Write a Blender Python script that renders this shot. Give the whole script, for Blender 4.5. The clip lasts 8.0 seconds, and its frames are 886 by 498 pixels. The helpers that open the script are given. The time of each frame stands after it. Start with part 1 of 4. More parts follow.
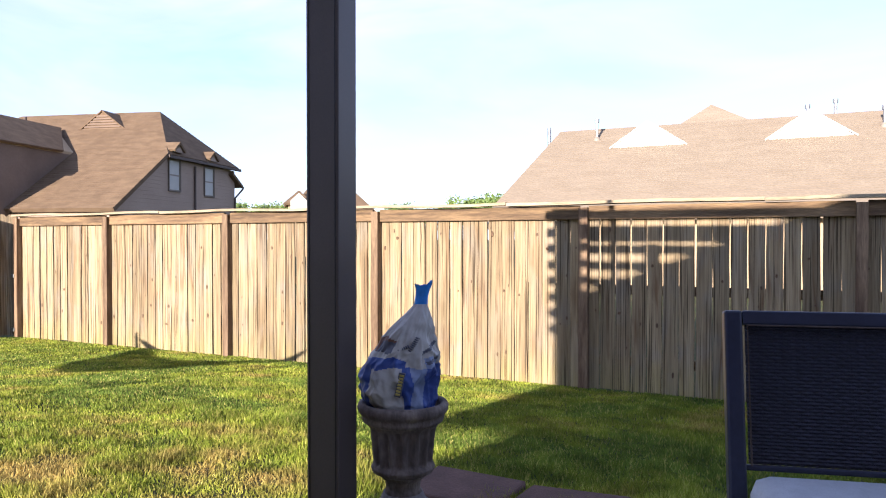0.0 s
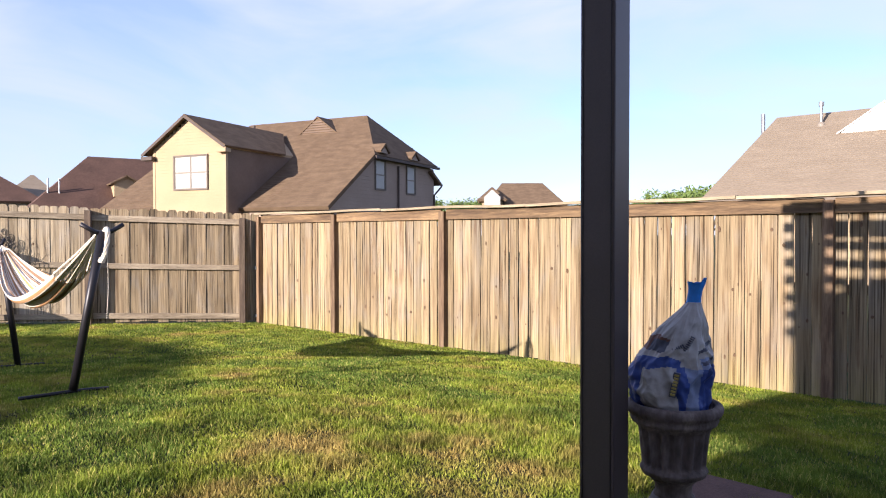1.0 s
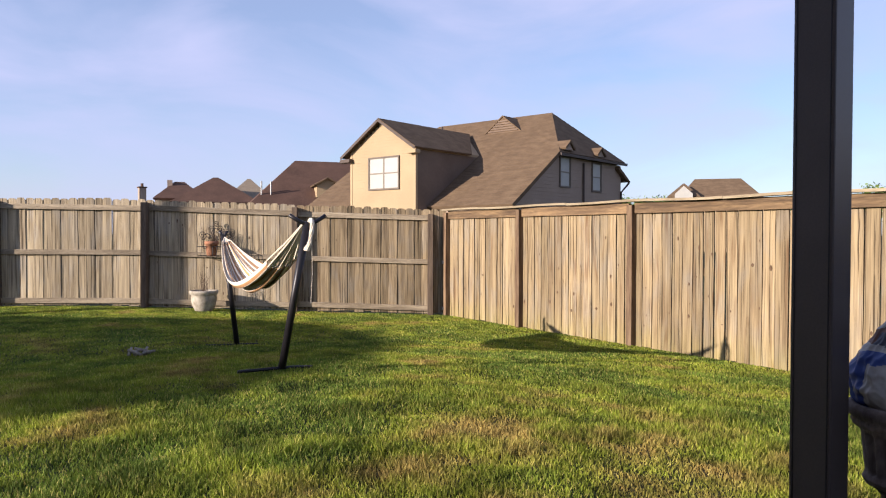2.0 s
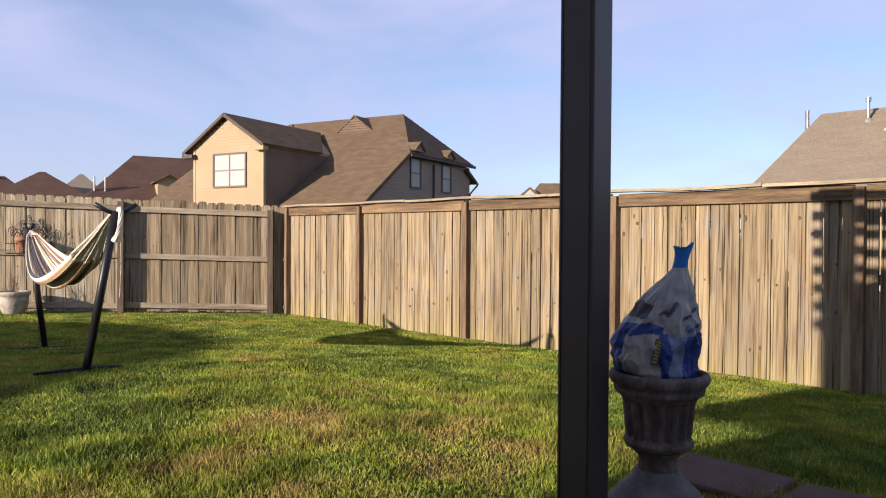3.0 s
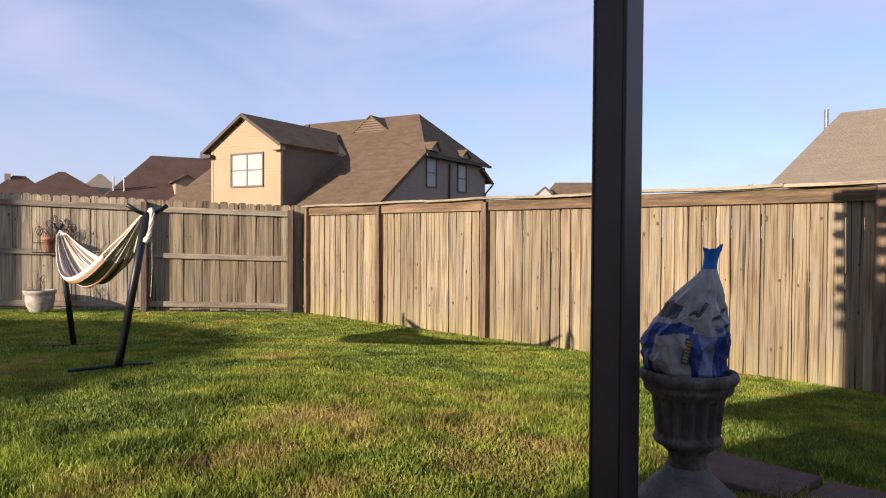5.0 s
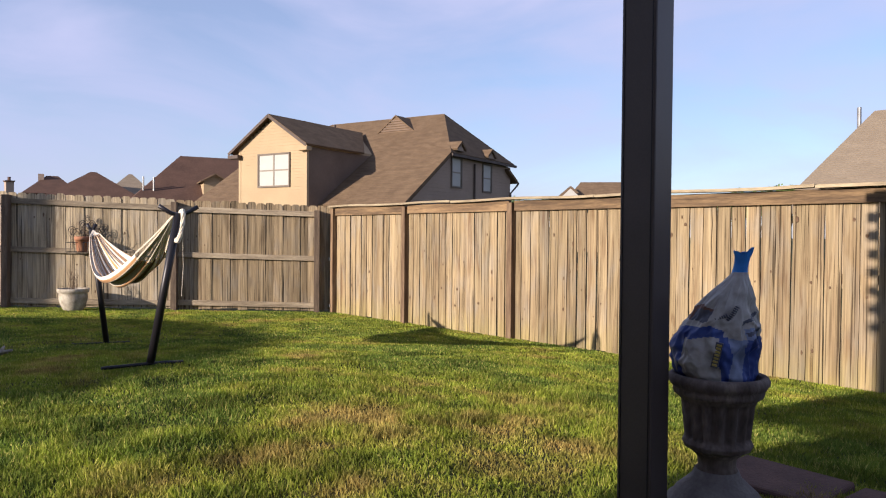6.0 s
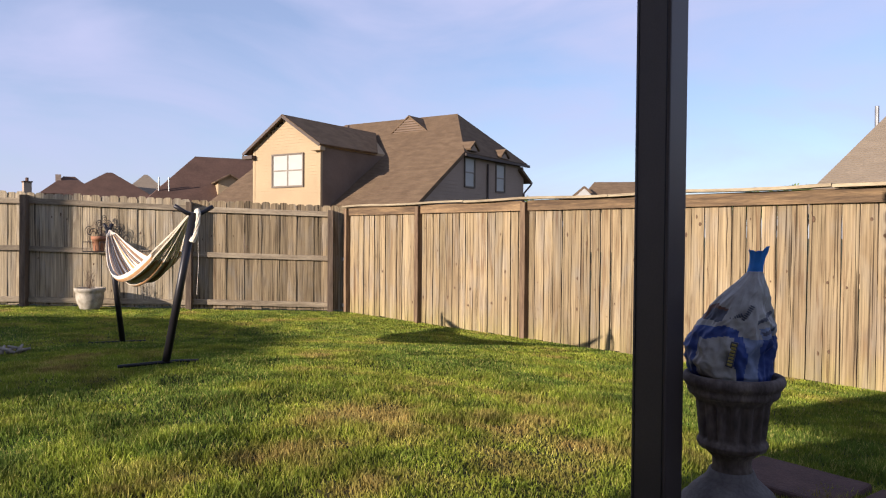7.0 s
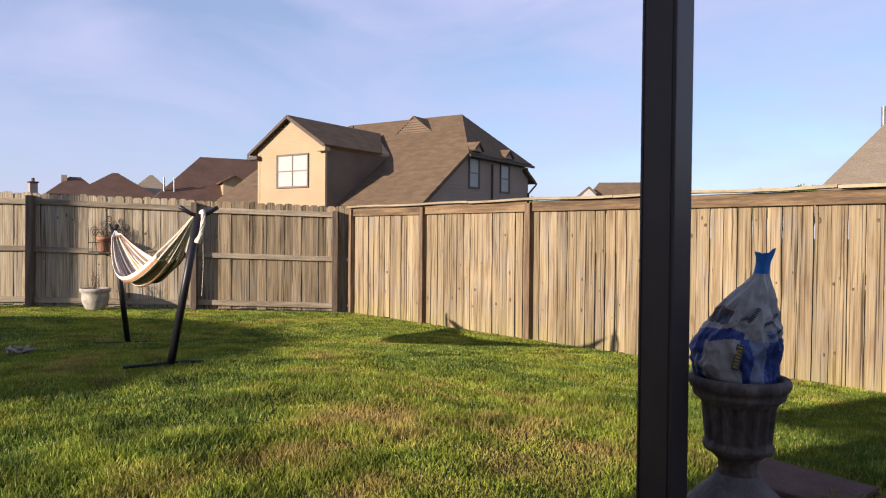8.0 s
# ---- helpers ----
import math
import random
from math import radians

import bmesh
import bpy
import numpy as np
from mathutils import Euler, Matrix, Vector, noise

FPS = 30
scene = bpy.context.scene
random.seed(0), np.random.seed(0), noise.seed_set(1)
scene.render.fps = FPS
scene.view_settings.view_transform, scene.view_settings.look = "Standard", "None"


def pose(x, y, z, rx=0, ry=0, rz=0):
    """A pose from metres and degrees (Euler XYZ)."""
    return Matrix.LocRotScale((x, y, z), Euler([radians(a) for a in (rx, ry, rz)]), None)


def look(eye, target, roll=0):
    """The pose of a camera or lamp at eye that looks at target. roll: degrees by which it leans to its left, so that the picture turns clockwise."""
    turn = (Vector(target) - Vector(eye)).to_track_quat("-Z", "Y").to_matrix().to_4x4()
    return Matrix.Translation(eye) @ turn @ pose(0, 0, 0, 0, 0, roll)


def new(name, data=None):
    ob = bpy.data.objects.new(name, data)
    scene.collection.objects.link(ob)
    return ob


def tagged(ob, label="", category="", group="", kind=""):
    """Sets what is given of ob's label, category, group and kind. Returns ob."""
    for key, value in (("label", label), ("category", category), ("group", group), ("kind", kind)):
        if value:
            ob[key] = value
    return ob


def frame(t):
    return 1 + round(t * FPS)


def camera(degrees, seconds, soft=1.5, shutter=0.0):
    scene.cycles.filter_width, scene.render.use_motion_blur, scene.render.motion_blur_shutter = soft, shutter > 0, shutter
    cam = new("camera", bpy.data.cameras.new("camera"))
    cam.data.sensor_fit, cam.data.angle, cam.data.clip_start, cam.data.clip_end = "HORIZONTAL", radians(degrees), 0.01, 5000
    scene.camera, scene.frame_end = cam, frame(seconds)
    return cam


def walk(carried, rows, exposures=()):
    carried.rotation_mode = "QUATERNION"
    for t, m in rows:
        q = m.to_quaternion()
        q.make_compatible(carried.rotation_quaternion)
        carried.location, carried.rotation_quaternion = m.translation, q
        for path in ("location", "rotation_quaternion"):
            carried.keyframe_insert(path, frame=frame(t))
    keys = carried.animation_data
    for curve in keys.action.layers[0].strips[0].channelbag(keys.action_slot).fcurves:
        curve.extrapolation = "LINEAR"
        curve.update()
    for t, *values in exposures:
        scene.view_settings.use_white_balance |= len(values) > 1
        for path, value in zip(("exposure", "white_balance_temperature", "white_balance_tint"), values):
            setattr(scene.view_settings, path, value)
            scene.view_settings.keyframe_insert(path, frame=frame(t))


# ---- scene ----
cam = camera(63.9, 8.0, soft=1.15)
PATH = [
    (0, (-0.002, 1.643, 1.489), (-0.856, 3.451, 1.462), -0.01),
    (0.2, (-0.056, 1.620, 1.482), (-0.985, 3.391, 1.456), 0.03),
    (0.5, (-0.109, 1.537, 1.478), (-1.134, 3.253, 1.445), 0.09),
    (0.7, (-0.175, 1.515, 1.476), (-1.290, 3.175, 1.441), 0.07),
    (1, (-0.241, 1.475, 1.490), (-1.538, 2.997, 1.451), -0.06),
    (1.2, (-0.268, 1.423, 1.496), (-1.690, 2.829, 1.455), -0.16),
    (2.3, (-0.259, 1.549, 1.388), (-1.911, 2.676, 1.347), 0.19),
    (2.5, (-0.193, 1.615, 1.368), (-1.752, 2.868, 1.328), 0.35),
    (3, (-0.111, 1.664, 1.350), (-1.491, 3.112, 1.315), 0.33),
    (3.5, (-0.092, 1.641, 1.359), (-1.416, 3.140, 1.323), 0.29),
    (4, (-0.110, 1.593, 1.358), (-1.434, 3.092, 1.320), 0.30),
    (4.5, (-0.113, 1.574, 1.357), (-1.477, 3.036, 1.319), 0.30),
    (6, (-0.111, 1.539, 1.369), (-1.568, 2.910, 1.330), 0.45),
    (6.5, (-0.113, 1.538, 1.372), (-1.584, 2.892, 1.332), 0.40),
    (7, (-0.108, 1.534, 1.365), (-1.589, 2.877, 1.326), 0.46),
    (7.5, (-0.111, 1.527, 1.371), (-1.597, 2.865, 1.333), 0.50),
    (8, (-0.112, 1.537, 1.370), (-1.602, 2.871, 1.332), 0.49),
]
EXPOSURES = [(0, 1.6, 5950, 18), (0.5, 1.46, 5950, 19), (1.0, 1.25, 5950, 20), (1.6, 1.0, 6100, 19), (2.5, 0.78, 6220, 18), (8, 0.78, 6260, 18)]
walk(cam, [(t, look(eye, target, roll)) for t, eye, target, roll in PATH], EXPOSURES)

# ---- light ----
SUN_TAN, SUN_SIDE = 0.272, 0.065
sun_elev = math.atan(SUN_TAN)
world = bpy.data.worlds.new("sky")
scene.world = world
world.use_nodes = True
wn, wl = world.node_tree.nodes, world.node_tree.links
wn.clear()
w_out = wn.new("ShaderNodeOutputWorld")
w_bg = wn.new("ShaderNodeBackground")
w_sky = wn.new("ShaderNodeTexSky")
w_sky.sky_type = "NISHITA"
w_sky.sun_disc = False
w_sky.sun_elevation = sun_elev
w_sky.sun_rotation = radians(183.7)
w_sky.air_density, w_sky.dust_density, w_sky.ozone_density = 1.0, 0.5, 3.0
w_bg.inputs["Strength"].default_value = 0.105
w_tc = wn.new("ShaderNodeTexCoord")
w_map = wn.new("ShaderNodeMapping")
w_map.inputs["Scale"].default_value = (1.0, 1.6, 4.5)
w_map.inputs["Rotation"].default_value = (0.25, 0.35, 0.4)
w_noise = wn.new("ShaderNodeTexNoise")
w_noise.inputs["Scale"].default_value = 1.7
w_noise.inputs["Detail"].default_value = 6
w_noise.inputs["Roughness"].default_value = 0.52
w_noise.inputs["Distortion"].default_value = 0.5
w_ramp = wn.new("ShaderNodeValToRGB")
w_ramp.color_ramp.elements[0].position = 0.40
w_ramp.color_ramp.elements[0].color = (0.35, 0.35, 0.35, 1)
w_ramp.color_ramp.elements[1].position = 0.68
w_ramp.color_ramp.elements[1].color = (0.96, 0.96, 0.96, 1)
w_mix = wn.new("ShaderNodeMix")
w_mix.data_type = "RGBA"
w_mix.inputs["B"].default_value = (3.35, 3.6, 4.9, 1)
wl.new(w_tc.outputs["Generated"], w_map.inputs["Vector"])
wl.new(w_map.outputs["Vector"], w_noise.inputs["Vector"])
wl.new(w_noise.outputs["Fac"], w_ramp.inputs["Fac"])
w_sep = wn.new("ShaderNodeSeparateXYZ")
w_thin = wn.new("ShaderNodeMapRange")
w_thin.inputs["From Min"].default_value, w_thin.inputs["From Max"].default_value = 0.34, 0.8
w_thin.inputs["To Min"].default_value, w_thin.inputs["To Max"].default_value = 1.0, 0.65
w_veil = wn.new("ShaderNodeMath")
w_veil.operation = "MULTIPLY"
wl.new(w_tc.outputs["Generated"], w_sep.inputs["Vector"])
wl.new(w_sep.outputs["Z"], w_thin.inputs["Value"])
wl.new(w_ramp.outputs["Color"], w_veil.inputs[0])
wl.new(w_thin.outputs["Result"], w_veil.inputs[1])
wl.new(w_veil.outputs["Value"], w_mix.inputs["Factor"])
wl.new(w_sky.outputs["Color"], w_mix.inputs["A"])
wl.new(w_mix.outputs["Result"], w_bg.inputs["Color"])
wl.new(w_bg.outputs["Background"], w_out.inputs["Surface"])

sun_data = bpy.data.lights.new("sun", "SUN")
sun_data.energy, sun_data.angle, sun_data.color = 5.0, radians(0.5), (1.0, 0.89, 0.72)
sun = new("sun", sun_data)
sun.matrix_world = look((-60 * SUN_SIDE, -60, 60 * SUN_TAN), (0, 0, 0))


# ---- materials ----
def material(name, base, other=None, scale=8.0, rough=0.8, metal=0.0, bump=0.0, bump_scale=60.0, vary=0.0, stretch=(1, 1, 1), fine=None, spec=0.4, streak=0.0, sharp=0.18):
    """Two tones mixed by a coarse noise, fine grain on top, with an optional spread of tone from piece to piece."""
    m = bpy.data.materials.new(name)
    m.use_nodes = True
    n, l = m.node_tree.nodes, m.node_tree.links
    b = n["Principled BSDF"]
    b.inputs["Roughness"].default_value = rough
    b.inputs["Metallic"].default_value = metal
    b.inputs["Specular IOR Level"].default_value = spec
    other = other or [c * 0.75 for c in base]
    tc = n.new("ShaderNodeTexCoord")
    mp = n.new("ShaderNodeMapping")
    mp.inputs["Scale"].default_value = stretch
    l.new(tc.outputs["Object"], mp.inputs["Vector"])
    vec = mp.outputs["Vector"]
    info = n.new("ShaderNodeObjectInfo")
    if vary:
        add = n.new("ShaderNodeVectorMath")
        add.operation = "MULTIPLY_ADD"
        add.inputs[1].default_value = (37.0, 23.0, 41.0)
        l.new(info.outputs["Random"], add.inputs[0])
        l.new(vec, add.inputs[2])
        vec = add.outputs["Vector"]
    big = n.new("ShaderNodeTexNoise")
    big.inputs["Scale"].default_value = scale
    big.inputs["Detail"].default_value = 5
    l.new(vec, big.inputs["Vector"])
    small = n.new("ShaderNodeTexNoise")
    small.inputs["Scale"].default_value = bump_scale
    small.inputs["Detail"].default_value = 4
    l.new(vec, small.inputs["Vector"])
    ramp = n.new("ShaderNodeValToRGB")
    ramp.color_ramp.elements[0].position, ramp.color_ramp.elements[1].position = 0.5 - sharp, 0.5 + sharp
    ramp.color_ramp.elements[0].color, ramp.color_ramp.elements[1].color = (*other, 1), (*base, 1)
    l.new(big.outputs["Fac"], ramp.inputs["Fac"])
    hsv = n.new("ShaderNodeHueSaturation")
    val = n.new("ShaderNodeMapRange")
    val.inputs["From Min"].default_value, val.inputs["From Max"].default_value = 0.25, 0.75
    k = 0.16 if fine is None else fine
    val.inputs["To Min"].default_value, val.inputs["To Max"].default_value = 1 - k, 1 + k
    l.new(small.outputs["Fac"], val.inputs["Value"])
    if vary:
        piece = n.new("ShaderNodeMapRange")
        piece.inputs["To Min"].default_value, piece.inputs["To Max"].default_value = 1 - vary, 1 + vary
        l.new(info.outputs["Random"], piece.inputs["Value"])
        mul = n.new("ShaderNodeMath")
        mul.operation = "MULTIPLY"
        l.new(val.outputs["Result"], mul.inputs[0])
        l.new(piece.outputs["Result"], mul.inputs[1])
        l.new(mul.outputs["Value"], hsv.inputs["Value"])
    else:
        l.new(val.outputs["Result"], hsv.inputs["Value"])
    l.new(ramp.outputs["Color"], hsv.inputs["Color"])
    tone = hsv.outputs["Color"]
    if streak:
        lines = n.new("ShaderNodeTexNoise")
        lines.inputs["Scale"].default_value = 9.0
        lines.inputs["Detail"].default_value = 3
        wide = n.new("ShaderNodeMapping")
        wide.inputs["Scale"].default_value = (1.1, 1.0, 0.12)
        l.new(vec, wide.inputs["Vector"])
        l.new(wide.outputs["Vector"], lines.inputs["Vector"])
        edge = n.new("ShaderNodeMapRange")
        edge.inputs["From Min"].default_value, edge.inputs["From Max"].default_value = 0.54, 0.68
        edge.inputs["To Min"].default_value, edge.inputs["To Max"].default_value = 0.0, streak
        l.new(lines.outputs["Fac"], edge.inputs["Value"])
        dark = n.new("ShaderNodeMix")
        dark.data_type = "RGBA"
        dark.inputs["B"].default_value = (*[c * 0.35 for c in other], 1)
        l.new(edge.outputs["Result"], dark.inputs["Factor"])
        l.new(tone, dark.inputs["A"])
        tone = dark.outputs["Result"]
    l.new(tone, b.inputs["Base Color"])
    if bump:
        bp = n.new("ShaderNodeBump")
        bp.inputs["Strength"].default_value = bump
        bp.inputs["Distance"].default_value = 0.01
        l.new(small.outputs["Fac"], bp.inputs["Height"])
        l.new(bp.outputs["Normal"], b.inputs["Normal"])
    return m


def wood_material(name, pale, dark, vary=0.2, across=1.0, along=1.0, stain=0.0, rough=0.88, crack=0.6, foot_tint=0.0):
    """Sawn boards: a tone for each board, soft grain along it, thin dark checks and faint weather stains."""
    m = bpy.data.materials.new(name)
    m.use_nodes = True
    n, l = m.node_tree.nodes, m.node_tree.links
    b = n["Principled BSDF"]
    b.inputs["Roughness"].default_value = rough
    b.inputs["Specular IOR Level"].default_value = 0.2
    tc, info = n.new("ShaderNodeTexCoord"), n.new("ShaderNodeObjectInfo")
    add = n.new("ShaderNodeVectorMath")
    add.operation = "MULTIPLY_ADD"
    add.inputs[1].default_value = (37.0, 23.0, 41.0)
    l.new(info.outputs["Random"], add.inputs[0])
    l.new(tc.outputs["Object"], add.inputs[2])

    def grain(fx, fz, detail, bend):
        mp = n.new("ShaderNodeMapping")
        mp.inputs["Scale"].default_value = (fx * across, 20.0, fz * along)
        l.new(add.outputs["Vector"], mp.inputs["Vector"])
        t = n.new("ShaderNodeTexNoise")
        t.inputs["Scale"].default_value = 1.0
        t.inputs["Detail"].default_value = detail
        t.inputs["Distortion"].default_value = bend
        l.new(mp.outputs["Vector"], t.inputs["Vector"])
        return t.outputs["Fac"]

    def span(src, f0, f1, t0, t1):
        k = n.new("ShaderNodeMapRange")
        k.inputs["From Min"].default_value, k.inputs["From Max"].default_value = f0, f1
        k.inputs["To Min"].default_value, k.inputs["To Max"].default_value = t0, t1
        l.new(src, k.inputs["Value"])
        return k.outputs["Result"]

    def blend(fac, a, colour):
        k = n.new("ShaderNodeMix")
        k.data_type = "RGBA"
        l.new(fac, k.inputs["Factor"])
        if isinstance(a, tuple):
            k.inputs["A"].default_value = (*a, 1)
        else:
            l.new(a, k.inputs["A"])
        k.inputs["B"].default_value = (*colour, 1)
        return k.outputs["Result"]

    fine, check = grain(13.0, 1.6, 4, 0.6), grain(9.0, 0.6, 3, 0.4)
    tone = blend(span(grain(1.6, 0.7, 5, 1.2), 0.42, 0.68, 0.0, 0.62), pale, dark)
    grey = tuple(sum(pale) / 3 * c for c in (1.02, 0.97, 0.88))
    tone = blend(span(grain(0.6, 1.9, 4, 0.5), 0.47, 0.70, 0.0, 0.40), tone, grey)
    if stain:
        tone = blend(span(grain(2.2, 1.1, 4, 0.9), 0.57, 0.70, 0.0, stain), tone, (dark[0] * 0.75, dark[1] * 0.55, dark[2] * 0.45))
    if foot_tint:
        # patchy yellow-green tint that fades upwards from the foot of the board
        sep = n.new("ShaderNodeSeparateXYZ")
        l.new(tc.outputs["Object"], sep.inputs["Vector"])
        foot_fade = n.new("ShaderNodeMath")
        foot_fade.operation = "MULTIPLY"
        l.new(span(sep.outputs["Z"], 0.0, 0.36, 1.0, 0.0), foot_fade.inputs[0])
        l.new(span(grain(1.4, 2.0, 3, 0.4), 0.35, 0.6, 0.15, foot_tint), foot_fade.inputs[1])
        tone = blend(foot_fade.outputs["Value"], tone, (0.30, 0.25, 0.075))
    tone = blend(span(check, 0.585, 0.63, 0.0, crack), tone, tuple(c * 0.3 for c in dark))
    mul = n.new("ShaderNodeMath")
    mul.operation = "MULTIPLY"
    l.new(span(fine, 0.3, 0.7, 0.68, 1.3), mul.inputs[0])
    l.new(span(info.outputs["Random"], 0.0, 1.0, 1 - vary, 1 + vary), mul.inputs[1])
    hsv = n.new("ShaderNodeHueSaturation")
    l.new(mul.outputs["Value"], hsv.inputs["Value"])
    l.new(tone, hsv.inputs["Color"])
    l.new(hsv.outputs["Color"], b.inputs["Base Color"])
    bp = n.new("ShaderNodeBump")
    bp.inputs["Strength"].default_value, bp.inputs["Distance"].default_value = 0.7, 0.006
    l.new(fine, bp.inputs["Height"])
    l.new(bp.outputs["Normal"], b.inputs["Normal"])
    return m


M_CEDAR = wood_material("weathered_cedar", (0.290, 0.219, 0.127), (0.150, 0.098, 0.054), 0.22, stain=0.6, crack=0.85, foot_tint=0.5)
M_GREY_BROWN = wood_material("brown_grey_picket", (0.300, 0.228, 0.138), (0.092, 0.064, 0.039), 0.28, stain=0.5, crack=0.9)
M_GREY = wood_material("grey_weathered_picket", (0.405, 0.325, 0.212), (0.135, 0.100, 0.065), 0.28, stain=0.4, crack=0.85)
M_CEDAR_DARK = material("brown_stained_post", (0.215, 0.142, 0.082), (0.105, 0.062, 0.035), 3.0, 0.85, bump=0.5, bump_scale=26, vary=0.15, stretch=(6, 6, 0.55), fine=0.3, sharp=0.12)
M_RAIL = material("cedar_rail", (0.215, 0.138, 0.070), (0.085, 0.052, 0.029), 3.0, 0.85, bump=0.5, bump_scale=26, vary=0.15, stretch=(0.45, 6, 6), fine=0.4, sharp=0.14)
M_CAP = material("pale_cap_board", (0.345, 0.278, 0.178), (0.19, 0.145, 0.09), 3.0, 0.85, bump=0.4, bump_scale=26, vary=0.12, stretch=(0.55, 6, 6), fine=0.35)
M_GREY_RAIL = material("grey_weathered_rail", (0.355, 0.288, 0.2), (0.19, 0.148, 0.1), 3.0, 0.9, bump=0.5, bump_scale=26, vary=0.15, stretch=(0.55, 6, 6), fine=0.35)
M_GREY_POST = material("dark_grey_wood_post", (0.150, 0.108, 0.074), (0.072, 0.050, 0.036), 3.0, 0.9, bump=0.5, bump_scale=26, stretch=(6, 6, 0.55), fine=0.3)
M_KNOT = material("wood_knot", (0.13, 0.075, 0.04), (0.08, 0.045, 0.025), 20, 0.8)
M_SHINGLE = material("brown_shingle", (0.165, 0.112, 0.069), (0.118, 0.079, 0.049), 1.0, 0.95, bump=0.3, bump_scale=14, stretch=(2, 2, 5), fine=0.2, spec=0.15)
M_SHINGLE_TAN = material("tan_shingle", (0.245, 0.196, 0.142), (0.215, 0.170, 0.122), 1.2, 0.95, bump=0.3, bump_scale=14, stretch=(1, 1, 5), fine=0.2, spec=0.15)
M_SHINGLE_DARK = material("dark_shingle", (0.118, 0.068, 0.05), (0.086, 0.051, 0.038), 1.0, 0.95, bump_scale=12, fine=0.2, spec=0.15)
# siding brown with the gable side's shade in it; also brown vent louvres
M_SHADED_BROWN = material("shaded_side_and_louvre_brown", (0.175, 0.122, 0.088), None, 0.8, 0.85, bump_scale=14, fine=0.1)
M_SIDING = material("tan_siding", (0.385, 0.284, 0.168), (0.345, 0.252, 0.148), 0.8, 0.85, bump_scale=14, fine=0.06)
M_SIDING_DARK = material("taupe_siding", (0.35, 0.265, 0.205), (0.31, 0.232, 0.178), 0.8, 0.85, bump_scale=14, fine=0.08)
M_TRIM = material("brown_trim", (0.085, 0.06, 0.048), None, 2, 0.7)
M_WHITE = material("white_paint", (0.8, 0.78, 0.74), (0.72, 0.70, 0.66), 3, 0.6, fine=0.04)
M_SASH = material("taupe_window_sash", (0.25, 0.21, 0.165), None, 3, 0.6, fine=0.05)
M_CASING = material("taupe_window_casing", (0.16, 0.125, 0.098), None, 2, 0.7, fine=0.08)
M_BLIND = material("white_window_blind", (0.40, 0.385, 0.35), (0.36, 0.35, 0.325), 3, 0.45, fine=0.05, spec=0.3)
M_PIPE = material("galvanised_pipe", (0.3, 0.3, 0.3), None, 5, 0.45, 0.7)
M_BRONZE = material("dark_bronze_metal", (0.074, 0.056, 0.050), (0.060, 0.045, 0.040), 3, 0.42, 0.1, bump_scale=150, fine=0.08, spec=0.35)
M_BLACK = material("black_steel", (0.022, 0.02, 0.024), None, 5, 0.4, 0.3, fine=0.1)
M_CONCRETE = material("weathered_cast_stone", (0.218, 0.170, 0.143), (0.061, 0.045, 0.038), 9, 0.92, bump=0.5, bump_scale=70, fine=0.3, stretch=(1, 1, 0.5))
M_PALE_STONE = material("pale_cast_stone", (0.205, 0.182, 0.168), (0.115, 0.1, 0.092), 9, 0.92, bump=0.4, bump_scale=80, fine=0.2)
M_PAVER = material("red_paver", (0.105, 0.058, 0.045), (0.07, 0.039, 0.031), 7, 0.95, bump=0.4, bump_scale=90, fine=0.2, vary=0.1)
M_PATIO = material("patio_concrete", (0.36, 0.33, 0.3), (0.28, 0.26, 0.235), 3, 0.95, bump=0.3, bump_scale=90)
M_BAG = material("grey_white_plastic_bag", (0.42, 0.39, 0.35), (0.29, 0.268, 0.24), 9, 0.42, bump=0.3, bump_scale=30, fine=0.1)
M_BAG_BLUE = material("blue_printed_plastic", (0.036, 0.072, 0.264), (0.028, 0.048, 0.176), 9, 0.42, bump=0.3, bump_scale=30, fine=0.15)
M_BAG_TOP = material("bright_blue_plastic", (0.04, 0.26, 0.72), (0.025, 0.19, 0.56), 9, 0.4, bump=0.3, bump_scale=30, fine=0.15)
M_BAG_DARK = material("dark_print", (0.075, 0.075, 0.1), None, 9, 0.5)
M_BAG_PALE = material("pale_blue_print", (0.2, 0.24, 0.36), None, 9, 0.42, bump=0.3, bump_scale=30)
M_BAG_BROWN = material("brown_print", (0.16, 0.07, 0.04), None, 9, 0.5)
M_BAG_YELLOW = material("yellow_print", (0.372, 0.288, 0.072), None, 9, 0.5)
M_COTTON = material("cream_cotton", (0.74, 0.66, 0.54), (0.66, 0.57, 0.45), 12, 0.95, bump=0.3, bump_scale=200, fine=0.1)
M_TAN_CLOTH = material("tan_cotton", (0.47, 0.26, 0.115), (0.38, 0.2, 0.09), 12, 0.95, bump=0.3, bump_scale=200, fine=0.1)
M_DARK_CLOTH = material("brown_cotton", (0.25, 0.15, 0.09), None, 12, 0.95, bump=0.3, bump_scale=200, fine=0.1)
M_TERRACOTTA = material("terracotta", (0.38, 0.175, 0.095), (0.28, 0.125, 0.07), 14, 0.85, fine=0.12)
M_POT = material("worn_white_pot", (0.46, 0.41, 0.33), (0.24, 0.205, 0.155), 9, 0.8, bump=0.3, bump_scale=50, fine=0.15)
M_TWIG = material("dry_twig", (0.14, 0.09, 0.06), None, 20, 0.9)
M_WICKER = material("black_woven_resin", (0.029, 0.028, 0.043), (0.021, 0.02, 0.031), 60, 0.55, bump=0.4, bump_scale=300, fine=0.3)
M_FRAME = material("black_chair_frame", (0.028, 0.031, 0.056), None, 8, 0.38, 0.1, fine=0.1)
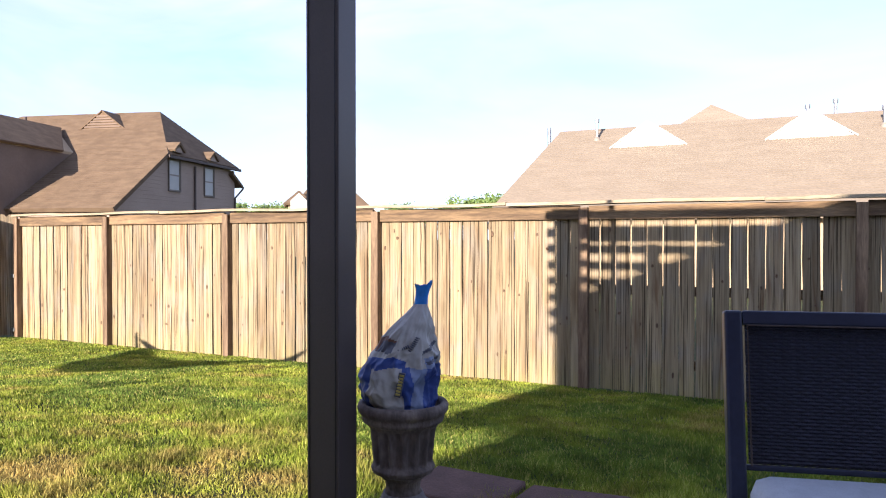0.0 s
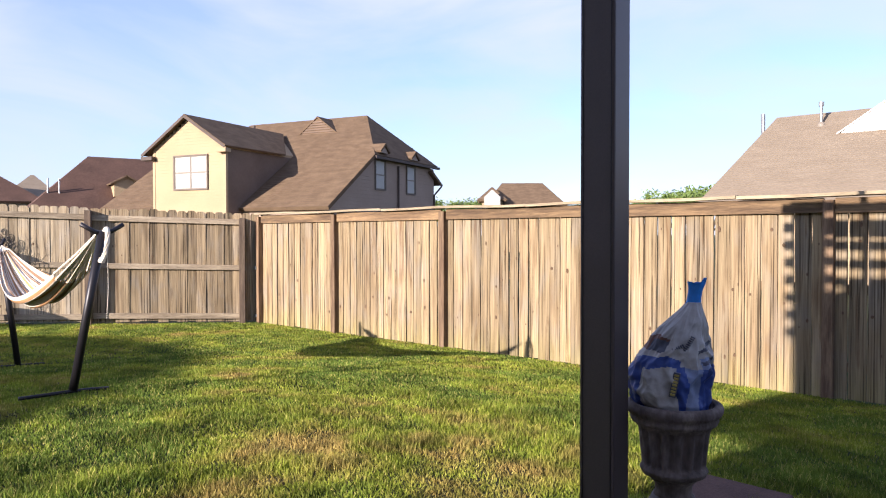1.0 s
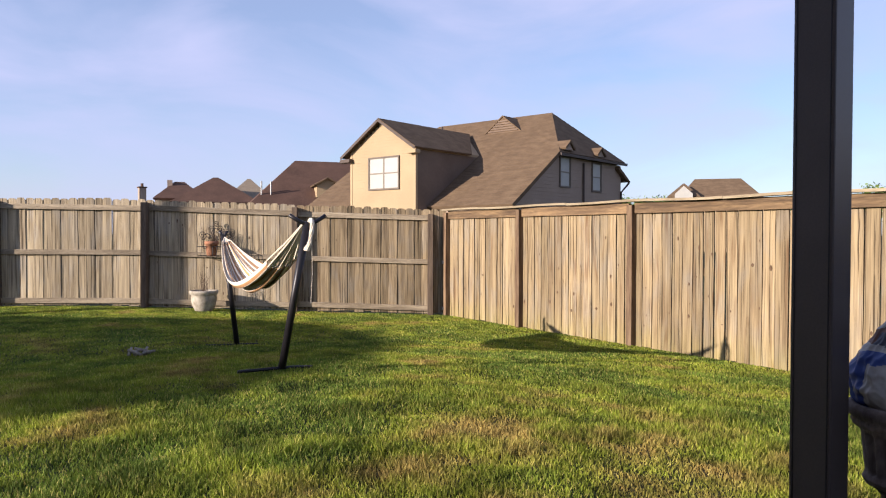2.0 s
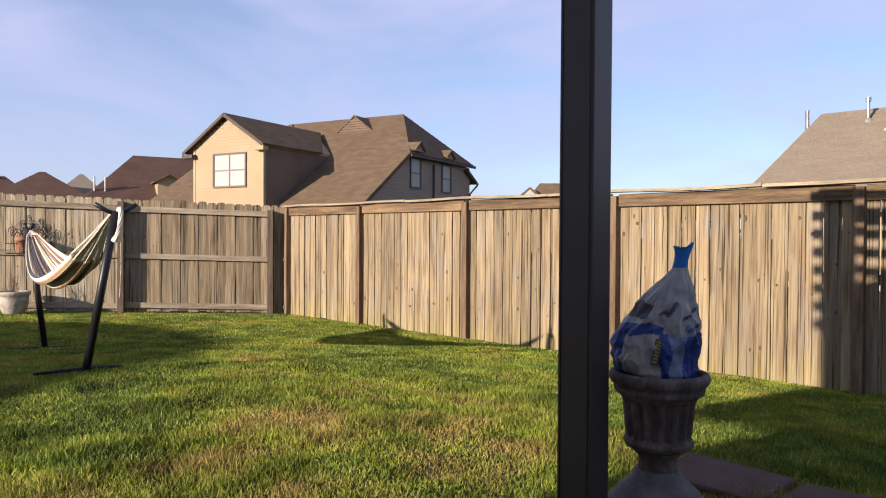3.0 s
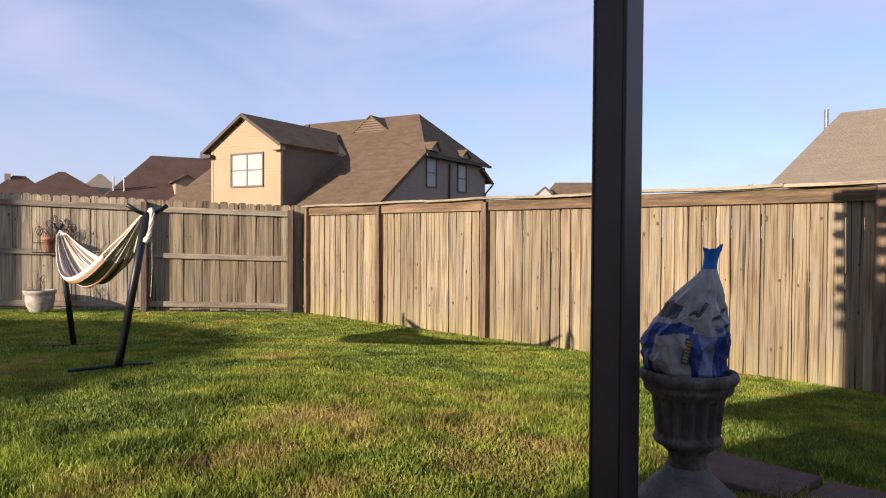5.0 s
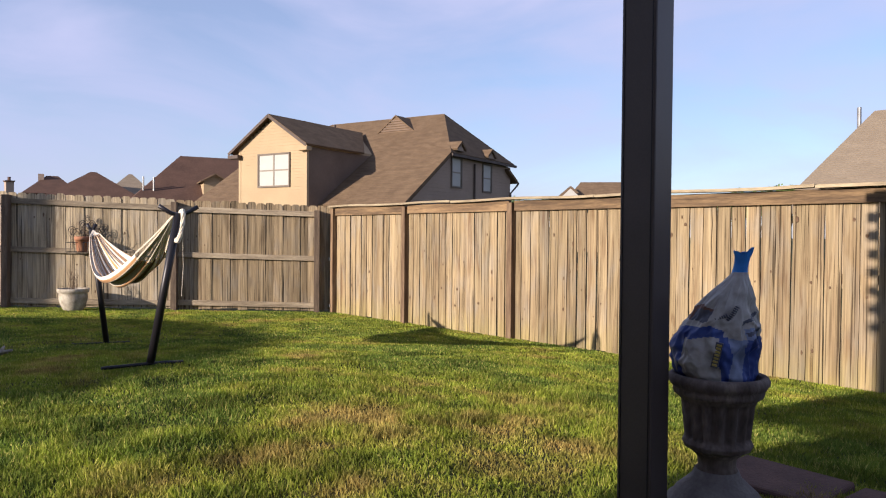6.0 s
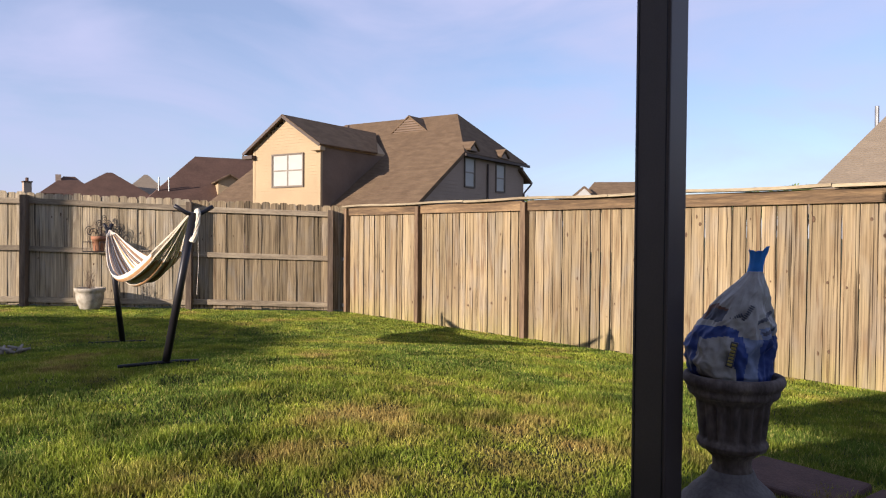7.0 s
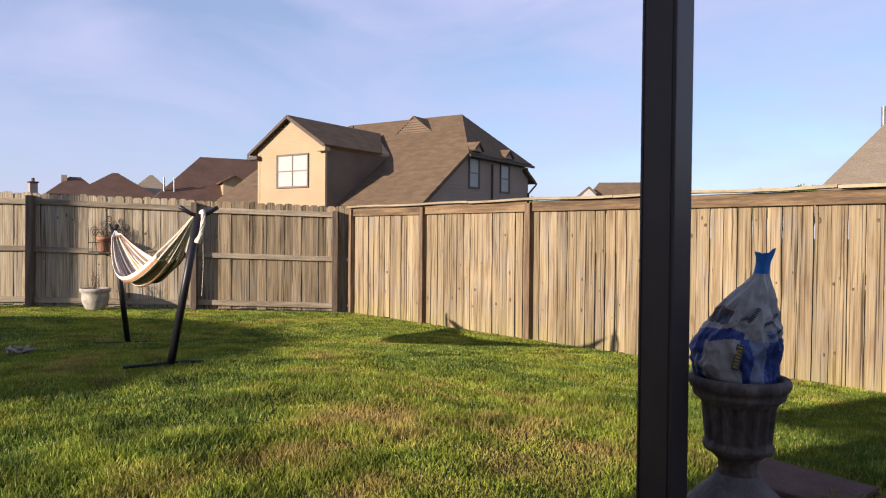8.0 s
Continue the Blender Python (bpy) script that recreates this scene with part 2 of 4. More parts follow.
M_CUSHION = material("pale_grey_cushion", (0.43, 0.44, 0.46), (0.37, 0.38, 0.4), 30, 0.95, bump=0.3, bump_scale=250, fine=0.08)
M_LEAF = material("tree_leaf", (0.170, 0.238, 0.060), (0.102, 0.153, 0.034), 0.5, 0.7, fine=0.25)
M_BARK = material("bark", (0.12, 0.09, 0.065), None, 6, 0.95)
M_STUCCO = material("brick_house_wall", (0.35, 0.27, 0.2), None, 2, 0.9)
M_WHITE_RAG = material("scrap_plastic", (0.3, 0.26, 0.2), (0.14, 0.12, 0.09), 20, 0.6)


def lawn_material(name, blade):
    m = bpy.data.materials.new(name)
    m.use_nodes = True
    n, l = m.node_tree.nodes, m.node_tree.links
    b = n["Principled BSDF"]
    b.inputs["Roughness"].default_value = 0.75 if blade else 0.95
    b.inputs["Specular IOR Level"].default_value = 0.25
    tc = n.new("ShaderNodeTexCoord")
    a = n.new("ShaderNodeTexNoise")
    a.inputs["Scale"].default_value, a.inputs["Detail"].default_value = 1.1, 6
    a.inputs["Roughness"].default_value = 0.65
    c = n.new("ShaderNodeTexNoise")
    c.inputs["Scale"].default_value, c.inputs["Detail"].default_value = 24, 4
    l.new(tc.outputs["Object"], a.inputs["Vector"])
    l.new(tc.outputs["Object"], c.inputs["Vector"])
    ramp = n.new("ShaderNodeValToRGB")
    e = ramp.color_ramp.elements
    if blade:
        e[0].position, e[0].color = 0.38, (0.400, 0.292, 0.085, 1)
        e[1].position, e[1].color = 0.50, (0.268, 0.312, 0.032, 1)
        x = e.new(0.64)
        x.color = (0.146, 0.210, 0.030, 1)
    else:
        e[0].position, e[0].color = 0.36, (0.095, 0.068, 0.026, 1)
        e[1].position, e[1].color = 0.6, (0.038, 0.052, 0.011, 1)
    worn = n.new("ShaderNodeVectorMath")
    worn.operation = "DISTANCE"
    worn.inputs[1].default_value = (-2.9, 4.0, 0.35)
    l.new(tc.outputs["Object"], worn.inputs[0])
    fall = n.new("ShaderNodeMapRange")
    fall.inputs["From Min"].default_value, fall.inputs["From Max"].default_value = 0.4, 1.9
    fall.inputs["To Min"].default_value, fall.inputs["To Max"].default_value = -0.085, 0.06
    l.new(worn.outputs["Value"], fall.inputs["Value"])
    both = n.new("ShaderNodeMath")
    both.operation = "ADD"
    l.new(a.outputs["Fac"], both.inputs[0])
    l.new(fall.outputs["Result"], both.inputs[1])
    l.new(both.outputs["Value"], ramp.inputs["Fac"])
    hsv = n.new("ShaderNodeHueSaturation")
    mr = n.new("ShaderNodeMapRange")
    mr.inputs["From Min"].default_value, mr.inputs["From Max"].default_value = 0.25, 0.75
    mr.inputs["To Min"].default_value, mr.inputs["To Max"].default_value = 0.66, 1.34
    src = c.outputs["Fac"]
    if blade:
        geo = n.new("ShaderNodeNewGeometry")
        mr.inputs["From Min"].default_value, mr.inputs["From Max"].default_value = 0.0, 1.0
        src = geo.outputs["Random Per Island"]
    l.new(src, mr.inputs["Value"])
    lush = n.new("ShaderNodeTexNoise")
    lush.inputs["Scale"].default_value, lush.inputs["Detail"].default_value = 3.6, 5
    l.new(tc.outputs["Object"], lush.inputs["Vector"])
    span = n.new("ShaderNodeMapRange")
    span.inputs["From Min"].default_value, span.inputs["From Max"].default_value = 0.34, 0.66
    span.inputs["To Min"].default_value, span.inputs["To Max"].default_value = 1.28, 0.62
    l.new(lush.outputs["Fac"], span.inputs["Value"])
    tone = n.new("ShaderNodeMath")
    tone.operation = "MULTIPLY"
    l.new(mr.outputs["Result"], tone.inputs[0])
    l.new(span.outputs["Result"], tone.inputs[1])
    l.new(tone.outputs["Value"], hsv.inputs["Value"])
    if blade:
        pick = n.new("ShaderNodeMapRange")
        pick.inputs["From Min"].default_value, pick.inputs["From Max"].default_value = 0.86, 0.9
        pick.inputs["To Max"].default_value = 0.7
        l.new(geo.outputs["Random Per Island"], pick.inputs["Value"])
        straw = n.new("ShaderNodeMix")
        straw.data_type = "RGBA"
        straw.inputs["B"].default_value = (0.40, 0.34, 0.10, 1)
        l.new(pick.outputs["Result"], straw.inputs["Factor"])
        l.new(ramp.outputs["Color"], straw.inputs["A"])
        l.new(straw.outputs["Result"], hsv.inputs["Color"])
    else:
        l.new(ramp.outputs["Color"], hsv.inputs["Color"])
    l.new(hsv.outputs["Color"], b.inputs["Base Color"])
    if blade:
        tr = n.new("ShaderNodeBsdfTranslucent")
        l.new(hsv.outputs["Color"], tr.inputs["Color"])
        mx = n.new("ShaderNodeMixShader")
        mx.inputs["Fac"].default_value = 0.35
        l.new(b.outputs["BSDF"], mx.inputs[1])
        l.new(tr.outputs["BSDF"], mx.inputs[2])
        l.new(mx.outputs["Shader"], n["Material Output"].inputs["Surface"])
    return m


M_SOIL = lawn_material("lawn_soil", False)
M_GRASS = lawn_material("grass_blade", True)


# ---- building helpers ----
def finish(name, bm, mat, smooth=False):
    me = bpy.data.meshes.new(name)
    bmesh.ops.recalc_face_normals(bm, faces=bm.faces)
    bm.to_mesh(me)
    bm.free()
    mats = mat if isinstance(mat, (list, tuple)) else [mat]
    for mm in mats:
        me.materials.append(mm)
    if smooth:
        for p in me.polygons:
            p.use_smooth = True
    return me


def part(name, bm, mat, parent, label="", smooth=False, at=None):
    ob = new(name, finish(name, bm, mat, smooth))
    ob.parent = parent
    if at is not None:
        ob.matrix_basis = at
    if label:
        tagged(ob, label)
    return ob


def piece(name, me, parent, m):
    ob = new(name, me)
    ob.parent = parent
    ob.matrix_basis = m
    return ob


def thing(name, m, label, category, group="", kind=""):
    ob = new(name)
    ob.empty_display_size = 0.1
    ob.matrix_basis = m
    return tagged(ob, label, category, group, kind)


def box(x0, x1, y0, y1, z0, z1, bevel=0.0, bm=None):
    bm = bm or bmesh.new()
    r = bmesh.ops.create_cube(bm, size=1, matrix=Matrix.Translation(((x0 + x1) / 2, (y0 + y1) / 2, (z0 + z1) / 2)) @ Matrix.Diagonal((x1 - x0, y1 - y0, z1 - z0, 1)))
    if bevel:
        es = list({e for v in r["verts"] for e in v.link_edges})
        bmesh.ops.bevel(bm, geom=es, offset=bevel, segments=2, profile=0.5, affect="EDGES")
    return bm


def slab(pts, thick, bm=None):
    """A flat polygon given thickness downwards along its normal."""
    bm = bm or bmesh.new()
    n = (Vector(pts[1]) - Vector(pts[0])).cross(Vector(pts[2]) - Vector(pts[0])).normalized()
    if n.z < 0:
        n = -n
    top = [bm.verts.new(p) for p in pts]
    low = [bm.verts.new(Vector(p) - n * thick) for p in pts]
    bm.faces.new(top)
    bm.faces.new(low[::-1])
    k = len(pts)
    for i in range(k):
        bm.faces.new((top[i], low[i], low[(i + 1) % k], top[(i + 1) % k]))
    return bm


def prism(bm, outline, y0, y1):
    """An outline in x and z pushed from y0 to y1."""
    a = [bm.verts.new((x, y0, z)) for x, z in outline]
    b = [bm.verts.new((x, y1, z)) for x, z in outline]
    bm.faces.new(a)
    bm.faces.new(b[::-1])
    k = len(outline)
    for i in range(k):
        bm.faces.new((a[i], b[i], b[(i + 1) % k], a[(i + 1) % k]))
    return bm


def tube(path, radius, sides=10, bm=None, taper=1.0, square=False):
    bm = bm or bmesh.new()
    rings = []
    pts = [Vector(p) for p in path]
    for i, p in enumerate(pts):
        d = (pts[min(i + 1, len(pts) - 1)] - pts[max(i - 1, 0)]).normalized()
        q = d.to_track_quat("Z", "Y")
        r = radius * (1 + (taper - 1) * i / max(1, len(pts) - 1))
        off = math.pi / sides if square else 0
        rings.append([bm.verts.new(p + q @ Vector((r * math.cos(off + 2 * math.pi * k / sides), r * math.sin(off + 2 * math.pi * k / sides), 0))) for k in range(sides)])
    for a, b in zip(rings, rings[1:]):
        for k in range(sides):
            bm.faces.new((a[k], a[(k + 1) % sides], b[(k + 1) % sides], b[k]))
    bm.faces.new(rings[0][::-1])
    bm.faces.new(rings[-1])
    return bm


def turned(profile, sides=40, flute=0.0, flutes=0, z_range=(0, 0), bm=None):
    """A turned solid from (radius, z) pairs, with optional flutes between two heights."""
    bm = bm or bmesh.new()
    rings = []
    for r, z in profile:
        ring = []
        for k in range(sides):
            a = 2 * math.pi * k / sides
            rr = r
            if flutes and z_range[0] <= z <= z_range[1]:
                rr = r * (1 - flute * (0.5 + 0.5 * math.cos(flutes * a)))
            ring.append(bm.verts.new((rr * math.cos(a), rr * math.sin(a), z)))
        rings.append(ring)
    for a, b in zip(rings, rings[1:]):
        for k in range(sides):
            bm.faces.new((a[k], a[(k + 1) % sides], b[(k + 1) % sides], b[k]))
    bm.faces.new(rings[0][::-1])
    bm.faces.new(rings[-1])
    return bm


# ---- ground ----
FENCE_Y = 8.665


def ground_z(x, y):
    s = 0.075 - 0.04 * min(1.0, max(0.0, (-5.5 - x) / 2.6))
    d = min(max(FENCE_Y - y, 0.0), 5.0)
    return s * d


def patchy(X, Y, size, seed):
    """Smooth random values from 0 to 1 over the yard at one grain size."""
    g = np.random.default_rng(seed).uniform(0, 1, (int(22 / size) + 4, int(20 / size) + 4))
    u, w = (np.clip(X, -15.5, 5.5) + 16) / size, (np.clip(Y, -7.5, 10) + 8) / size
    i, j = u.astype(int), w.astype(int)
    f, h = u - i, w - j
    f, h = f * f * (3 - 2 * f), h * h * (3 - 2 * h)
    return g[i, j] * (1 - f) * (1 - h) + g[i + 1, j] * f * (1 - h) + g[i, j + 1] * (1 - f) * h + g[i + 1, j + 1] * f * h


def relief(X, Y):
    """Small hummocks of the lawn and one shallow worn rut, in metres."""
    z = 0.030 * (patchy(X, Y, 1.1, 31) - 0.5) + 0.034 * (patchy(X, Y, 0.42, 32) - 0.5) + 0.014 * (patchy(X, Y, 0.17, 33) - 0.5)
    t = np.clip((X + 3.85) / 1.4, 0, 1)
    off = Y - (3.32 - 0.42 * t + 0.05 * np.sin(5 * X))
    z = z - 0.03 * np.exp(-(off / 0.13) ** 2) * np.exp(-(np.maximum(0, np.abs(X + 3.1) - 0.6) / 0.5) ** 2)
    fade = np.clip((8.5 - Y) / 0.8, 0, 1) * np.clip((Y + 5) / 1.0, 0, 1) * np.clip((X + 14) / 1.0, 0, 1)
    calm = 0.35 + 0.65 * np.clip((X + 7.5) / 2.5, 0, 1) * np.clip((7.0 - Y) / 2.0, 0, 1)
    return z * fade * calm


def make_ground():
    xs = [-3000, -600, -150, -60, -30, -20, -17] + [-15 + i * 0.5 for i in range(4)] + [-13 + i * 0.09 for i in range(178)] + [3.1 + i * 0.5 for i in range(14)] + [12, 20, 40, 150, 600, 3000]
    ys = [-3000, -600, -150, -40, -12, -6, -4, -2, -1] + [-0.5 + i * 0.09 for i in range(102)] + [8.72, 9, 10, 12, 18, 30, 60, 150, 600, 3000]
    bm = bmesh.new()
    gx, gy = np.meshgrid(np.array(xs, float), np.array(ys, float), indexing="ij")
    rel = relief(gx, gy)
    grid = [[bm.verts.new((x, y, ground_z(x, y) + float(rel[i, j]) - (0.0 if abs(x) < 100 and abs(y) < 100 else 0.5))) for j, y in enumerate(ys)] for i, x in enumerate(xs)]
    for i in range(len(xs) - 1):
        for j in range(len(ys) - 1):
            bm.faces.new((grid[i][j], grid[i + 1][j], grid[i + 1][j + 1], grid[i][j + 1]))
    ob = new("ground", finish("ground", bm, M_SOIL, True))
    tagged(ob, "sloping lawn ground with patches of dry soil", "ground", kind="structure")


make_ground()


def in_world(name, bm, mat, parent, label="", smooth=False):
    """A part whose mesh is given in world coordinates, under an unturned thing."""
    return part(name, bm, mat, parent, label, smooth, parent.matrix_basis.inverted())


# ---- patio, own house and pergola ----
def make_patio():
    ob = new("patio", finish("patio", box(-1.2, 5.0, -1.2, 3.52, 0.1, 0.46, 0.01), M_PATIO))
    tagged(ob, "plain concrete patio slab", "patio", kind="structure")


make_patio()


def make_own_house():
    h = thing("house", pose(3, -5, 0), "plain tan house behind the patio", "house")

    def slanted(bm):
        """Turns the unseen house's depth a little off the fence's square, straightening its shadow."""
        for v in bm.verts:
            v.co.x += 0.065 * (v.co.y + 1.0)
        return bm

    in_world("wall", slanted(box(-2.02, 8.7, -5.9, -1.25, 0.0, 3.43)), M_STUCCO, h)
    in_world("roof", slanted(prism(bmesh.new(), [(-2.70, 3.47), (2.54, 5.51), (9.2, 3.47)], -6.0, -1.0)), M_SHINGLE_TAN, h)
    # unseen block added as a shadow caster; its roof outline follows the lawn shadow
    n = thing("house", pose(-10.5, -15, 0), "unseen house block shaped to cast the rounded lawn shadow", "house")
    in_world("wall", box(-16.5, -5.8, -18.0, -12.3, 0.0, 3.1), M_STUCCO, n)
    bm = bmesh.new()
    prism(bm, [(-16.8, 3.11), (-12.61, 4.4), (-12.24, 4.64), (-11.74, 4.88), (-10.77, 5.01), (-9.61, 5.03), (-8.5, 4.99), (-7.23, 4.81), (-6.27, 4.66), (-6.01, 4.56), (-5.82, 4.44), (-5.75, 4.27), (-5.6, 3.6), (-5.5, 3.11)], -18.2, -12.0)
    in_world("roof", bm, M_SHINGLE, n)
    # unseen pole added only to cast the dark band on the picket fence
    in_world("flue", tube([(-14.19, -13.4, 3.3), (-14.19, -13.4, 7.3)], 0.14, 16), M_PIPE, n, smooth=True)


make_own_house()

POST = (-1.423, 3.736)


def make_pergola():
    p = thing("pergola", pose(*POST, 0.35), "dark bronze metal pergola with horizontal slats over the patio", "pergola")

    def post(x, y):
        bm = box(x - 0.064, x + 0.064, y - 0.064, y + 0.064, 0.2, 2.773, 0.006)
        ob = in_world("post", bm, M_BRONZE, p)
        ob.matrix_basis = Matrix.Translation((x - POST[0], y - POST[1], 0)) @ pose(0, 0, 0, 0, 0, 3) @ Matrix.Translation((-x, -y, -0.35))
        for sx, sy in ((-0.052, -0.0655), (0.052, -0.0655)):
            in_world("corner_bead", box(x + sx - 0.0012, x + sx + 0.0012, y + sy - 0.001, y + sy + 0.002, 0.25, 2.77), M_BLACK, ob).matrix_basis = Matrix.Identity(4)

    post(*POST)
    post(3.2, 3.887)
    in_world("beam", box(-2.3, 4.4, 3.84, 3.93, 2.773, 2.913, 0.004), M_BRONZE, p)
    in_world("beam", box(-2.3, 4.4, -0.95, -0.86, 2.773, 2.913, 0.004), M_BRONZE, p)

    def side(y):
        """How far the roof's unseen side reaches at a depth, slanted to line up shadows."""
        return -0.06 * (FENCE_Y - y)

    for i in range(8):
        y = 4.1 - 0.6 * i
        in_world("slat", box(-2.17 + side(y), 4.6, y - 0.02, y + 0.02, 2.918, 3.003, 0.003), M_BRONZE, p)
    for x in (-1.5, 0.7, 3.2):
        bm = slab([(x + side(-0.9) - 0.03, -0.9, 3.081), (x + side(-0.9) + 0.03, -0.9, 3.081), (x + side(4.2) + 0.03, 4.2, 3.081), (x + side(4.2) - 0.03, 4.2, 3.081)], 0.075)
        in_world("rafter", bm, M_BRONZE, p)
    # unseen panel added to shade a solid strip of the cedar fence
    bm = slab([(-2.10 + side(-0.9), -0.9, 3.023), (-1.79 + side(-0.9), -0.9, 3.023), (-1.79 + side(4.12), 4.12, 3.023), (-2.10 + side(4.12), 4.12, 3.023)], 0.015)
    in_world("side_panel", bm, M_BRONZE, p)


make_pergola()

# ---- cedar fence ----
POSTS_X = [-10.43, -8.50, -6.33, -4.14, -1.75, 0.64, 3.0, 5.4]


def board_mesh(name, height, thick, ear, seed):
    """A board 1 m wide, to be narrowed by its own scale, with a slightly wavy edge and a cupped face."""
    rnd = random.Random(seed)
    bm = bmesh.new()
    zs = [0.0, 0.12, 0.25, 0.38, 0.5, 0.62, 0.75, 0.88, 1.0]
    bow, phase = rnd.uniform(-0.03, 0.03), rnd.uniform(0, 6)
    cols = []
    for z in zs:
        sway = bow * math.sin(3.5 * z + phase)
        w = [-0.5 + sway + rnd.uniform(-0.022, 0.022), 0.0, 0.5 + sway + rnd.uniform(-0.022, 0.022)]
        dy = rnd.uniform(-0.003, 0.003)
        cols.append([(w[0], dy, z * height), (0, dy - 0.002, z * height), (w[2], dy, z * height)])
    if ear:
        l, c, r = cols[-1]
        cols[-1] = [(l[0], l[1], height - 0.035), (c[0], c[1], height - 0.02), (r[0], r[1], height - 0.035)]
        cols.append([(-0.32, c[1], height), (0, c[1], height + 0.003), (0.32, c[1], height)])
    front = [[bm.verts.new(p) for p in row] for row in cols]
    back = [[bm.verts.new((p[0], p[1] + thick, p[2])) for p in row] for row in cols]
    n = len(cols)
    for i in range(n - 1):
        for j in range(2):
            bm.faces.new((front[i][j], front[i][j + 1], front[i + 1][j + 1], front[i + 1][j]))
            bm.faces.new((back[i][j], back[i + 1][j], back[i + 1][j + 1], back[i][j + 1]))
        bm.faces.new((front[i][0], front[i + 1][0], back[i + 1][0], back[i][0]))
        bm.faces.new((front[i][2], back[i][2], back[i + 1][2], front[i + 1][2]))
    for j in range(2):
        bm.faces.new((front[0][j], back[0][j], back[0][j + 1], front[0][j + 1]))
        bm.faces.new((front[-1][j], front[-1][j + 1], back[-1][j + 1], back[-1][j]))
    return bm


def cap_board(length, rnd):
    """A weathered cap board that has warped a little along its length."""
    bm = bmesh.new()
    n = 14
    ph, amp = rnd.uniform(0, 6), rnd.uniform(0.004, 0.009)
    rings = []
    for i in range(n + 1):
        x = length * i / n
        lift = amp * (1 + math.sin(ph + 3.2 * x)) + rnd.uniform(-0.0015, 0.0015)
        y0, y1 = -0.112 + rnd.uniform(-0.006, 0.004), 0.05
        rings.append([bm.verts.new(p) for p in ((x, y0, lift), (x, y1, lift), (x, y1, lift + 0.03), (x, y0 + 0.004, lift + 0.03))])
    for a, b in zip(rings, rings[1:]):
        for k in range(4):
            bm.faces.new((a[k], a[(k + 1) % 4], b[(k + 1) % 4], b[k]))
    bm.faces.new(rings[0][::-1])
    bm.faces.new(rings[-1])
    return bm


def make_cedar_fence():
    f = thing("cedar_fence", pose(-4, FENCE_Y, 0), "tall cedar privacy fence of vertical boards with capped top", "fence")
    rnd = random.Random(4)
    variants = [finish("board", board_mesh("board", 1.735, 0.021, False, s), M_CEDAR) for s in range(12)]
    knots = finish("knot", turned([(0.003, 0.0012), (0.011, 0.0016), (0.0165, 0.0), (0.012, -0.001)], 9), M_KNOT, True)
    inv = f.matrix_basis.inverted()
    for i, x in enumerate(POSTS_X):
        bm = box(-0.045, 0.045, -0.085, 0.0, 0.0, 1.835, 0.004)
        part("post", bm, M_CEDAR_DARK, f, at=inv @ pose(x, FENCE_Y, -0.03, 0, 0, rnd.uniform(-2, 2)))
    for a, b in zip(POSTS_X, POSTS_X[1:]):
        x0, x1 = a + 0.046, b - 0.046
        part("rail", box(0, x1 - x0, -0.04, 0.0, 0, 0.135, 0.004), M_RAIL, f, at=inv @ pose(x0, FENCE_Y, 1.69 + rnd.uniform(-0.006, 0.006)))
        part("back_rail", box(0, x1 - x0, 0.0, 0.04, 0, 0.09, 0.004), M_RAIL, f, at=inv @ pose(x0, FENCE_Y + 0.033, 0.95))
        part("back_rail", box(0, x1 - x0, 0.0, 0.04, 0, 0.09, 0.004), M_RAIL, f, at=inv @ pose(x0, FENCE_Y + 0.033, 0.25))
        open_gaps = a > -5.0
        n = max(1, round((b - a) / 0.149))
        pitch = (b - a) / n
        for k in range(n):
            gap = rnd.uniform(0.006, 0.010) if open_gaps else rnd.choice((0.006, 0.009, 0.012, 0.016, 0.024))
            m = pose(a + pitch * (k + 0.5), FENCE_Y + rnd.uniform(0.001, 0.011), rnd.uniform(-0.02, 0.015), 0, rnd.uniform(-0.2, 0.2), rnd.uniform(-3.5, 3.5))
            ob = piece("board", rnd.choice(variants), f, inv @ m @ Matrix.Diagonal(((pitch - gap) / 1.0, 1, 1, 1)))
            for _ in range(rnd.choice((0, 1, 1, 2, 2, 3))):
                kz = rnd.uniform(0.15, 1.6)
                s = rnd.uniform(0.45, 1.15)
                piece("knot", knots, f, inv @ m @ pose(rnd.uniform(-0.045, 0.045), -0.0035, kz, 90) @ Matrix.Diagonal((s * rnd.uniform(0.6, 1.0), s * rnd.uniform(0.9, 1.9), 1, 1)))
    x = POSTS_X[0] - 0.05
    while x < POSTS_X[-1]:
        ln = rnd.choice((2.44, 3.05, 3.66))
        e = min(x + ln, POSTS_X[-1] + 0.05)
        part("cap", cap_board(e - x - 0.006, rnd), M_CAP, f, at=inv @ pose(x, FENCE_Y, 1.830, rnd.uniform(-1.5, 1.5), rnd.uniform(-0.15, 0.15), 0))
        x = e
    return f


make_cedar_fence()

# ---- grey picket fence ----
LF_A, LF_DIR = Vector((-10.52, 8.60)), Vector((-0.536, -0.845)).normalized()
LF_TURN = math.degrees(math.atan2(LF_DIR.y, LF_DIR.x))


